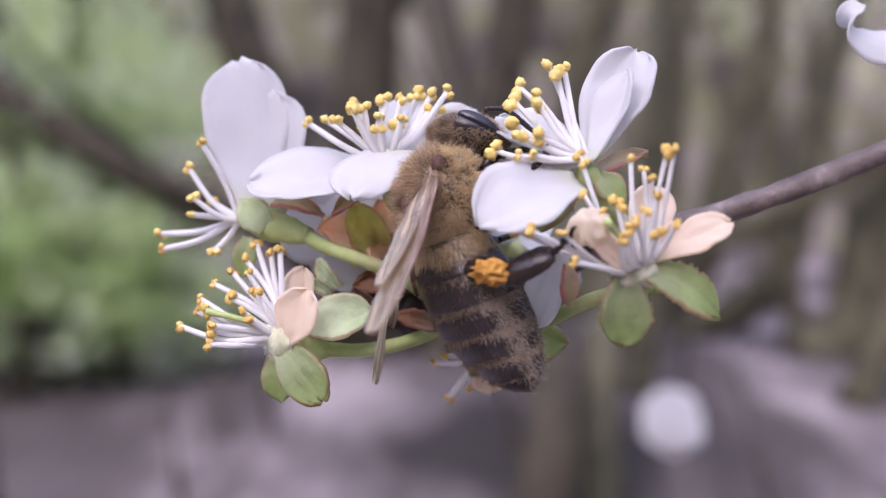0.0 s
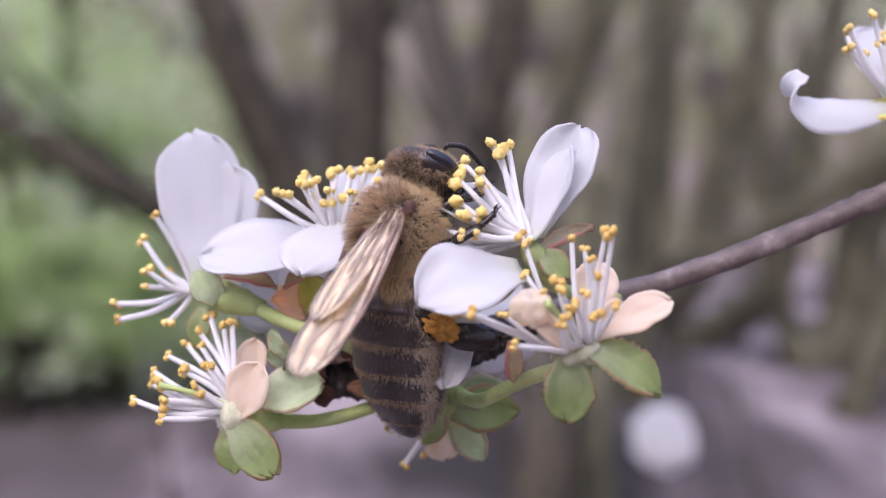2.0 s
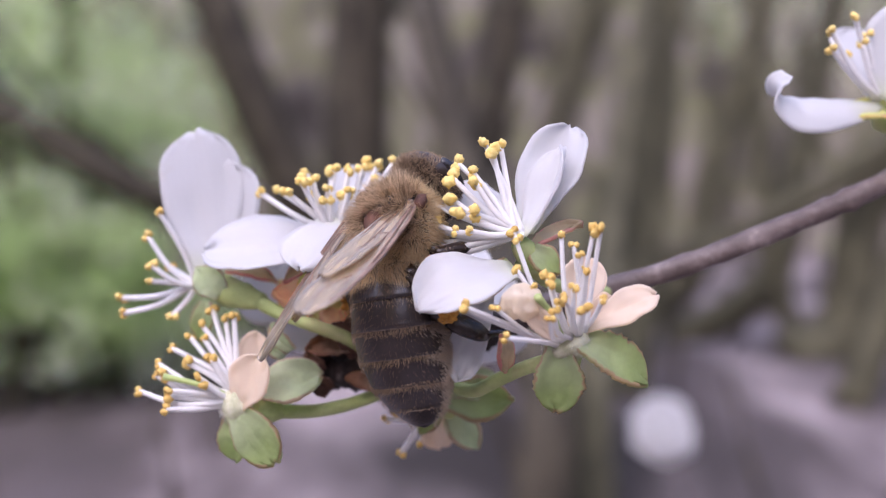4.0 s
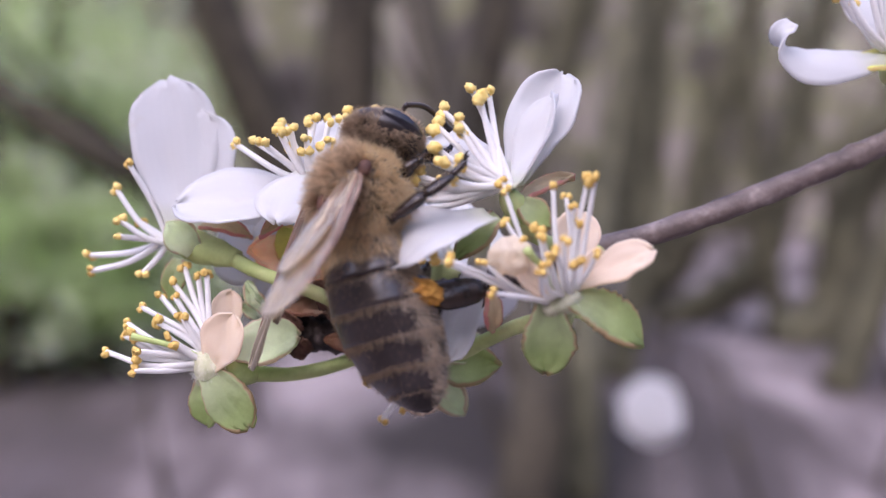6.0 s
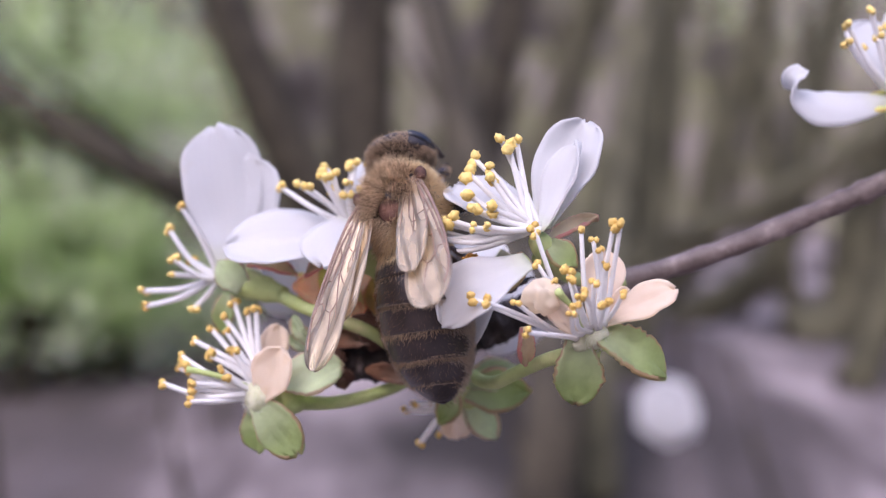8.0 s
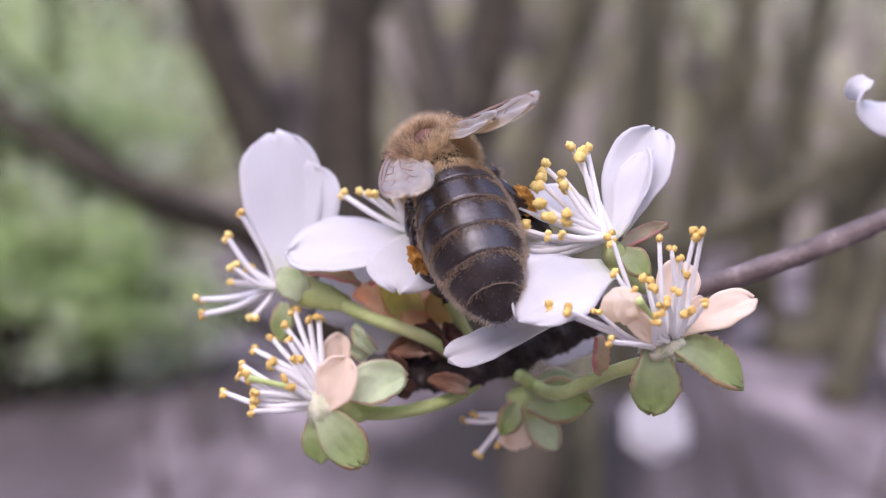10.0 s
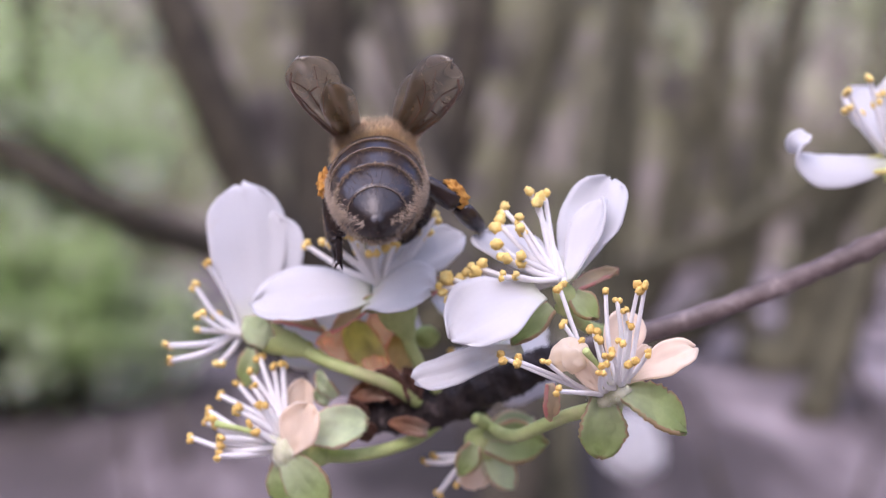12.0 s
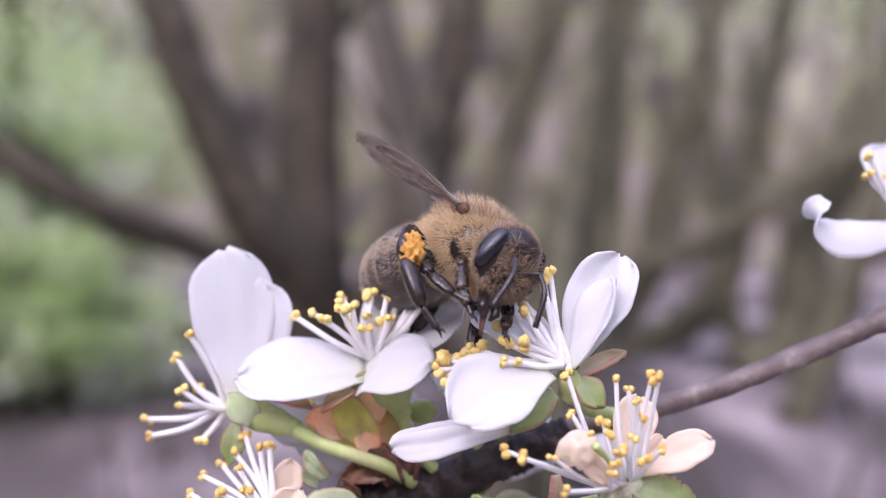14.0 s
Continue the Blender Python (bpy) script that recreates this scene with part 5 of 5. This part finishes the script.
ABDOMEN_ROWS = [
    (0.00, -2.00, 0.00, -0.40, 0.0, -32.2, -9.8),
    (0.85, -2.00, 0.00, -0.40, 0.0, -32.2, -9.8),
    (1.00, -2.00, 0.00, -0.40, 0.0, -33.9, 7.5),
    (1.50, -2.00, 0.00, -0.40, 0.0, -25.3, -12.0),
    (2.00, -2.00, 0.00, -0.40, 0.0, -15.3, -6.5),
    (2.50, -2.00, 0.00, -0.40, 0.0, -29.3, -9.7),
    (3.00, -2.00, 0.00, -0.40, 0.0, -31.0, 11.3),
    (5.50, -2.00, 0.00, -0.40, 0.0, -27.3, 13.3),
    (6.00, -2.00, 0.00, -0.40, 0.0, -19.8, 10.6),
    (6.50, -2.00, 0.00, -0.40, 0.0, -24.4, 17.2),
    (7.00, -2.00, 0.00, -0.40, 0.0, -21.3, 11.3),
    (9.50, -2.00, 0.00, -0.40, 0.0, -3.0, -34.2),
    (10.00, -2.00, 0.00, -0.40, 0.0, -26.9, -18.3),
    (10.50, -2.00, 0.00, -0.40, 0.0, -21.1, -26.2),
    (11.00, -2.00, 0.00, -0.40, 0.0, -44.9, 7.2),
    (11.50, -2.00, 0.00, -0.40, 0.0, -38.7, -5.0),
    (12.00, -2.00, 0.00, -0.40, 0.0, -10.1, -2.1),
    (12.30, -2.00, 0.00, -0.40, 0.0, 8.7, 33.5),
    (12.50, -2.00, 0.00, -0.40, 0.0, -28.3, 2.7),
    (13.00, -2.00, 0.00, -0.40, 0.0, -24.9, 4.4),
    (13.50, -2.00, 0.00, -0.40, 0.0, -11.3, -24.0),
    (14.00, -2.00, 0.00, -0.40, 0.0, 0.9, -17.7),
]
RIGHT_WING_ROWS = [
    (0.00, 0.95, -1.85, 1.35, 170.9, -12.6, -156.7),
    (0.85, 0.95, -1.85, 1.35, 170.9, -12.6, -156.7),
    (1.00, 0.95, -1.85, 1.35, 170.9, -21.7, -172.3),
    (1.50, 0.95, -1.85, 1.35, 168.0, -18.7, 179.9),
    (2.00, 0.95, -1.85, 1.35, 163.3, -23.6, -168.6),
    (2.50, 0.95, -1.85, 1.35, 174.9, -26.2, -163.1),
    (3.00, 0.95, -1.85, 1.35, -178.5, -26.6, -166.0),
    (5.50, 0.95, -1.85, 1.35, 177.6, -26.3, -169.0),
    (6.00, 0.95, -1.85, 1.35, 169.3, -28.4, -150.1),
    (6.50, 0.95, -1.85, 1.35, 176.8, -22.4, -159.4),
    (7.00, 0.95, -1.85, 1.35, 176.0, -23.0, -166.3),
    (9.50, 0.95, -1.85, 1.35, -165.2, -26.3, -159.9),
    (10.00, 0.95, -1.85, 1.35, -163.5, -13.3, -162.8),
    (10.50, 0.95, -1.85, 1.35, -161.3, -10.7, -177.8),
    (11.00, 0.95, -1.85, 1.35, -159.1, -16.5, 173.2),
    (11.50, 0.95, -1.85, 1.35, -167.1, -7.2, -177.7),
    (12.00, 0.95, -1.85, 1.35, 146.2, -11.5, -162.2),
    (12.30, 0.95, -1.85, 1.35, -123.9, -48.4, -161.8),
    (12.50, 0.95, -1.85, 1.35, -146.0, -47.0, -162.8),
    (13.00, 0.95, -1.85, 1.35, 30.3, -48.9, -155.8),
    (13.50, 0.95, -1.85, 1.35, -0.9, -56.2, -149.6),
    (14.00, 0.95, -1.85, 1.35, 30.5, -20.6, -176.5),
]
LEFT_WING_ROWS = [
    (0.00, 0.95, 1.85, 1.35, 14.1, -0.1, 162.3),
    (0.85, 0.95, 1.85, 1.35, 14.1, -0.1, 162.3),
    (1.00, 0.95, 1.85, 1.35, 30.1, 5.7, 141.2),
    (1.50, 0.95, 1.85, 1.35, 27.8, -10.6, 155.4),
    (2.00, 0.95, 1.85, 1.35, -132.3, 2.5, 154.8),
    (2.50, 0.95, 1.85, 1.35, 23.5, -6.7, 149.6),
    (3.00, 0.95, 1.85, 1.35, 30.3, 14.5, 146.2),
    (5.50, 0.95, 1.85, 1.35, 36.1, 0.3, 152.8),
    (6.00, 0.95, 1.85, 1.35, 25.0, 1.5, 149.5),
    (6.50, 0.95, 1.85, 1.35, 27.8, 9.5, 160.0),
    (7.00, 0.95, 1.85, 1.35, 39.0, 4.3, 160.1),
    (9.50, 0.95, 1.85, 1.35, -17.2, -32.6, 155.6),
    (10.00, 0.95, 1.85, 1.35, -3.4, -11.4, 160.3),
    (10.50, 0.95, 1.85, 1.35, -114.9, -6.0, 161.3),
    (11.00, 0.95, 1.85, 1.35, 11.6, 7.3, 152.3),
    (11.50, 0.95, 1.85, 1.35, -29.2, 3.4, 159.1),
    (12.00, 0.95, 1.85, 1.35, 25.3, -21.7, 161.2),
    (12.30, 0.95, 1.85, 1.35, -9.4, -14.3, 141.5),
    (12.50, 0.95, 1.85, 1.35, -117.0, 2.1, 127.8),
    (13.00, 0.95, 1.85, 1.35, -6.7, -15.7, 109.0),
    (13.50, 0.95, 1.85, 1.35, -33.2, 27.6, 120.8),
    (14.00, 0.95, 1.85, 1.35, -168.2, -19.1, -177.6),
]
RIGHT_HIND_ROWS = [
    (0.00, -1.30, -1.20, -1.60, -45.7, -20.3, -18.8),
    (0.85, -1.30, -1.20, -1.60, -45.7, -20.3, -18.8),
    (1.00, -1.30, -1.20, -1.60, -39.1, -1.0, -19.5),
    (1.50, -1.30, -1.20, -1.60, -37.3, 9.9, -34.2),
    (2.00, -1.30, -1.20, -1.60, -30.4, 3.1, -27.8),
    (2.50, -1.30, -1.20, -1.60, -66.7, -30.4, -8.5),
    (3.00, -1.30, -1.20, -1.60, -54.8, 10.1, -11.4),
    (5.50, -1.30, -1.20, -1.60, -16.5, 2.5, -12.3),
    (6.00, -1.30, -1.20, -1.60, -19.0, -6.1, -25.0),
    (6.50, -1.30, -1.20, -1.60, -29.8, -4.9, -11.3),
    (7.00, -1.30, -1.20, -1.60, -28.1, 10.9, -16.2),
    (9.50, -1.30, -1.20, -1.60, -26.1, 17.7, -37.7),
    (10.00, -1.30, -1.20, -1.60, -14.3, -7.5, -29.8),
    (10.50, -1.30, -1.20, -1.60, -46.5, -5.1, -27.3),
    (11.00, -1.30, -1.20, -1.60, -70.4, -42.7, -6.8),
    (11.50, -1.30, -1.20, -1.60, -59.3, -18.7, -27.1),
    (12.00, -1.30, -1.20, -1.60, -39.9, -26.3, 3.8),
    (12.30, -1.30, -1.20, -1.60, -39.9, -26.3, 3.8),
    (12.50, -1.30, -1.20, -1.60, -58.5, -2.8, 34.9),
    (13.00, -1.30, -1.20, -1.60, -34.7, 18.6, -4.1),
    (13.50, -1.30, -1.20, -1.60, -61.8, 42.2, -8.3),
    (14.00, -1.30, -1.20, -1.60, -29.5, -9.0, 73.0),
]
LEFT_HIND_ROWS = [
    (0.00, -1.30, 1.20, -1.60, 0.0, -0.0, 0.0),
    (0.85, -1.30, 1.20, -1.60, 0.0, -0.0, 0.0),
    (1.00, -1.30, 1.20, -1.60, 0.0, -0.0, 0.0),
    (1.50, -1.30, 1.20, -1.60, 0.0, -0.0, 0.0),
    (2.00, -1.30, 1.20, -1.60, 0.0, -0.0, 0.0),
    (2.50, -1.30, 1.20, -1.60, 0.0, -0.0, 0.0),
    (3.00, -1.30, 1.20, -1.60, 0.0, -0.0, 0.0),
    (5.50, -1.30, 1.20, -1.60, 0.0, -0.0, 0.0),
    (6.00, -1.30, 1.20, -1.60, 0.0, -0.0, 0.0),
    (6.50, -1.30, 1.20, -1.60, 0.0, -0.0, 0.0),
    (7.00, -1.30, 1.20, -1.60, 0.0, -0.0, 0.0),
    (9.50, -1.30, 1.20, -1.60, 0.0, -0.0, 0.0),
    (10.00, -1.30, 1.20, -1.60, 0.0, -0.0, 0.0),
    (10.50, -1.30, 1.20, -1.60, 14.7, 32.0, -14.6),
    (11.00, -1.30, 1.20, -1.60, -35.1, -6.6, -2.4),
    (11.50, -1.30, 1.20, -1.60, -5.6, -2.1, 0.9),
    (12.00, -1.30, 1.20, -1.60, 12.0, 37.7, 24.5),
    (12.30, -1.30, 1.20, -1.60, 12.0, 37.7, 24.5),
    (12.50, -1.30, 1.20, -1.60, 12.0, 37.7, 24.5),
    (13.00, -1.30, 1.20, -1.60, 12.0, 37.7, 24.5),
    (13.50, -1.30, 1.20, -1.60, 12.0, 37.7, 24.5),
    (14.00, -1.30, 1.20, -1.60, 12.0, 37.7, 24.5),
]
RIGHT_MIDDLE_ROWS = [
    (0.00, 0.00, -1.20, -1.60, -32.6, -22.2, 27.9),
    (0.85, 0.00, -1.20, -1.60, -32.6, -22.2, 27.9),
    (1.00, 0.00, -1.20, -1.60, -72.8, -12.8, 15.7),
    (1.50, 0.00, -1.20, -1.60, -58.5, -9.5, 1.2),
    (2.00, 0.00, -1.20, -1.60, -65.8, -6.8, 19.8),
    (2.50, 0.00, -1.20, -1.60, -77.4, -1.0, 42.2),
    (3.00, 0.00, -1.20, -1.60, -33.9, -10.6, 33.5),
    (5.50, 0.00, -1.20, -1.60, -32.4, -9.5, 22.9),
    (6.00, 0.00, -1.20, -1.60, -52.3, -9.8, 28.4),
    (6.50, 0.00, -1.20, -1.60, -36.2, -17.7, 35.1),
    (7.00, 0.00, -1.20, -1.60, 19.3, -32.3, 27.0),
    (9.50, 0.00, -1.20, -1.60, 19.3, -32.3, 27.0),
    (10.00, 0.00, -1.20, -1.60, 19.3, -32.3, 27.0),
    (10.50, 0.00, -1.20, -1.60, 19.3, -32.3, 27.0),
    (11.00, 0.00, -1.20, -1.60, 19.3, -32.3, 27.0),
    (11.50, 0.00, -1.20, -1.60, 19.3, -32.3, 27.0),
    (12.00, 0.00, -1.20, -1.60, 19.3, -32.3, 27.0),
    (12.30, 0.00, -1.20, -1.60, -35.4, -35.4, 34.9),
    (12.50, 0.00, -1.20, -1.60, -25.4, -34.5, 32.5),
    (13.00, 0.00, -1.20, -1.60, -13.0, 2.1, -4.5),
    (13.50, 0.00, -1.20, -1.60, -26.7, 22.3, -23.0),
    (14.00, 0.00, -1.20, -1.60, -17.2, -47.0, 45.2),
]

E_ROWS = [(0, 0.2, -0.2, 0), (3.2, 0.2, -0.2, 0), (7.2, 0.1, -0.2, 0), (9.3, 0.0, -0.2, -2), (11, 0.0, 0.0, 0), (12, 0.1, 0.3, 2), (12.5, 0.2, 0.1, 15), (13.0, 0.3, 0.0, 20), (13.5, 0.1, 0.2, 9), (14, 0.0, 0.2, 3)]
SWINGS = {
    "E_low": ((6.2, 54.6, 4.1), (1.4, 53.0, 1.6), [
        (0, (6.5, 54.6, 3.42), (1.42, 53.0, 1.25), (-0.25, -0.8, 0.55)),
        (0.85, (6.5, 54.6, 3.42), (1.42, 53.0, 1.25), (-0.25, -0.8, 0.55)),
        (1, (6.42, 54.6, 3.07), (1.66, 53.0, 1.53), (-0.25, -0.8, 0.55)),
        (1.5, (6.57, 54.6, 2.94), (2.0, 53.0, 1.84), (-0.25, -0.8, 0.55)),
        (2, (6.49, 54.6, 2.9), (1.69, 53.0, 1.53), (-0.25, -0.8, 0.55)),
        (2.5, (6.35, 54.6, 3.08), (1.39, 53.0, 0.49), (-0.25, -0.8, 0.55)),
        (3, (6.23, 54.6, 2.97), (1.65, 53.0, 1.23), (-0.25, -0.8, 0.55)),
        (5.5, (7.1, 54.6, 2.5), (2.8, 53.0, 0.6), (-0.3, -0.42, 0.9)),
        (6, (5.94, 54.6, 3.05), (1.14, 53.0, 0.62), (-0.3, -0.5, 0.85)),
        (6.5, (6.22, 54.6, 3.07), (1.64, 53.0, 0.72), (-0.3, -0.5, 0.85)),
        (7, (6.4, 54.6, 3.05), (1.91, 53.0, 0.53), (-0.3, -0.5, 0.85)),
        (9.5, (6.23, 54.6, 2.69), (1.7, 58.4, -1.11), (-0.25, -0.8, 0.55)),
        (10, (6.45, 54.6, 2.96), (1.6, 53.0, 0.55), (-0.25, -0.8, 0.55)),
        (10.5, (6.02, 54.6, 3.79), (1.19, 53.0, 1.23), (-0.25, -0.8, 0.55)),
        (11, (5.76, 54.6, 4.0), (0.92, 53.0, 1.31), (-0.25, -0.8, 0.55)),
        (11.5, (5.91, 54.6, 4.13), (0.81, 53.0, 1.39), (-0.25, -0.8, 0.55)),
        (12, (5.45, 54.6, 4.45), (0.3, 53.2, 1.9), (-0.25, -0.8, 0.55)),
        (12.5, (6.53, 54.6, 4.58), (0.89, 53.0, 2.82), (-0.25, -0.8, 0.55)),
        (13, (6.84, 54.6, 4.45), (1.13, 53.0, 2.94), (-0.25, -0.8, 0.55)),
        (13.5, (6.09, 54.6, 4.53), (0.73, 53.0, 2.53), (-0.25, -0.8, 0.55)),
        (14, (5.58, 54.6, 4.79), (0.46, 53.0, 2.48), (-0.25, -0.8, 0.55)),
    ], (-0.25, -0.8, 0.55)),
    "E_hang": ((5.2, 56.2, 1.6), (-0.4, 57.8, -1.8), [
        (0, (6.16, 56.6, 2.24), (3.98, 57.6, -3.78), (0.3, -0.95, 0.0)),
        (0.85, (6.16, 56.6, 2.24), (3.98, 57.6, -3.78), (0.3, -0.95, 0.0)),
        (1.0, (6.27, 56.6, 2.73), (3.99, 57.6, -3.39), (0.3, -0.95, 0.0)),
        (1.5, (5.54, 56.6, 2.18), (3.26, 57.6, -3.9), (0.3, -0.95, 0.0)),
        (2.0, (4.37, 56.6, 3.0), (2.04, 57.6, -3.08), (0.3, -0.95, 0.0)),
        (2.5, (5.09, 56.6, 2.63), (2.71, 57.6, -3.54), (0.3, -0.95, 0.0)),
        (3, (5.59, 56.6, 2.23), (3.15, 57.6, -4.12), (0.3, -0.95, 0.0)),
        (5.5, (5.01, 56.6, 4.09), (2.73, 57.6, -1.95), (0.3, -0.95, 0.0)),
        (6, (5.61, 56.6, 1.88), (3.36, 57.6, -4.12), (0.3, -0.95, 0.0)),
        (6.5, (6.99, 56.6, 2.2), (4.74, 57.6, -3.97), (0.3, -0.95, 0.0)),
        (7, (5.03, 56.6, 3.88), (2.74, 57.6, -2.33), (0.3, -0.95, 0.0)),
        (9.5, (4.9, 57.4, 1.03), (0.59, 61.0, -2.74), (-0.3, -0.8, 0.5)),
        (10, (4.0, 56.4, 0.38), (-0.41, 57.6, -1.98), (-0.3, -0.8, 0.5)),
        (10.5, (4.61, 56.4, 0.23), (-0.59, 57.6, -2.07), (-0.3, -0.8, 0.5)),
        (11, (4.43, 56.4, 0.25), (-0.76, 57.6, -2.03), (-0.3, -0.8, 0.5)),
        (11.5, (4.61, 56.4, 0.88), (-0.86, 57.6, -1.65), (-0.3, -0.8, 0.5)),
        (12, (4.67, 56.4, 1.26), (-0.91, 57.6, -1.24), (-0.3, -0.8, 0.5)),
        (12.5, (4.24, 56.4, 2.8), (-1.27, 57.6, 1.48), (-0.3, -0.8, 0.5)),
        (13, (4.29, 56.4, 3.16), (-1.3, 57.6, 1.87), (-0.3, -0.8, 0.5)),
        (13.5, (3.56, 56.4, 1.62), (-1.44, 57.6, 0.02), (-0.3, -0.8, 0.5)),
        (14, (3.87, 56.4, 1.6), (-1.41, 57.6, -0.01), (-0.3, -0.8, 0.5)),
    ], (-0.3, -0.8, 0.5)),
    "B_front": ((-3.0, 61.3, 4.9), (-5.9, 58.4, 2.9), [(0, (-2.7, 61.3, 5.6), (-4.9, 58.6, 2.9), (-0.5, -0.8, 0.4)), (7.2, (-2.7, 61.3, 5.6), (-4.9, 58.6, 2.9), (-0.5, -0.8, 0.4)), (9.3, (-3.0, 61.3, 4.9), (-4.6, 58.4, 2.2), (-0.3, -0.8, 0.4)), (10.8, (-3.2, 61.3, 4.6), (-3.6, 58.6, 1.8), (-0.2, -0.85, 0.4)), (11.5, (-3.6, 61.2, 4.4), (-1.8, 58.4, 2.4), (0.0, -0.85, 0.4)), (12, (-4.0, 61.2, 4.0), (-0.2, 58.6, 4.7), (-0.2, -0.6, 0.75)), (12.5, (-4.0, 61.0, 3.9), (0.1, 58.6, 5.0), (-0.25, -0.58, 0.75)), (14, (-4.0, 61.0, 3.8), (0.2, 58.6, 5.1), (-0.25, -0.58, 0.75))], (-0.3, -0.75, 0.6)),
}


def facing(d, n):
    """A turn whose x lies along d and whose z is the part of n square to it."""
    x = Vector(d).normalized()
    z = (Vector(n) - x * Vector(n).dot(x)).normalized()
    return Matrix((x, z.cross(x), z)).transposed()


def steady(t, p):
    """The place p of the still world in the space of the leaning blossom E."""
    k = [np.interp(t, [r[0] for r in E_ROWS], [r[i] for r in E_ROWS]) for i in (1, 2, 3)]
    hub = Vector(ORIGIN[BLOOM["E"].name])
    return hub + Euler((0, -radians(k[2]), 0)).to_matrix() @ (Vector(p) - hub - Vector((k[0], 0, k[1])))


def swing(ob, base, tip, rows, normal=None):
    """Turn a petal about its hub so that its base, tip (and upper face) come to the places given."""
    hub = Vector(ORIGIN[ob.name])
    start = Vector(ORIGIN[ob.parent.name])
    base, tip = Vector(base), Vector(tip)
    out = []
    for t, b, e, *n in rows:
        if ob.parent == BLOOM["E"]:
            b, e = steady(t, b), steady(t, e)
        if n:
            q = facing(Vector(e) - Vector(b), n[0]) @ facing(tip - base, normal).transposed()
        else:
            q = (tip - base).rotation_difference(Vector(e) - Vector(b)).to_matrix()
        shift = Vector(b) - start - q @ (base - hub)
        out.append((t, Matrix.Translation(shift / 1000) @ q.to_4x4()))
    walk(ob, out)


def motions():
    walk(BEE, [(t, pose(x / 1000, y / 1000, HIGH + z / 1000, a, b, c)) for t, x, y, z, a, b, c in BEE_ROWS])
    for ob, rows in ((LIMB["abdomen"], ABDOMEN_ROWS), (LIMB["right_wing"], RIGHT_WING_ROWS), (LIMB["left_wing"], LEFT_WING_ROWS),
                     (LIMB["right_hind"], RIGHT_HIND_ROWS), (LIMB["left_hind"], LEFT_HIND_ROWS), (LIMB["right_middle"], RIGHT_MIDDLE_ROWS)):
        walk(ob, [(t, pose(x / 1000, y / 1000, z / 1000, a, b, c)) for t, x, y, z, a, b, c in rows])
    for name, turn in (("right_antenna", 1), ("left_antenna", -1)):
        ob = LIMB[name]
        place = ob.location.copy()
        walk(ob, [(t, Matrix.Translation(place) @ pose(0, 0, 0, 0, a + turn * 3, 0)) for t, a in ((0, 22), (1, 28), (2, 20), (3, 26), (5.5, 24), (6.2, 17), (7.2, 26), (9.3, 15), (11, 5), (12.5, -4), (13.2, 8), (14, 2))])
    hub = (Vector(ORIGIN[BLOOM["E"].name]) - Vector(ROOT_AT)) / 1000
    walk(BLOOM["E"], [(t, Matrix.Translation(hub) @ pose(x / 1000, 0, z / 1000, 0, lean, 0)) for t, x, z, lean in E_ROWS])
    for name, moves in SWINGS.items():
        swing(BLOOM[name], *moves)


motions()
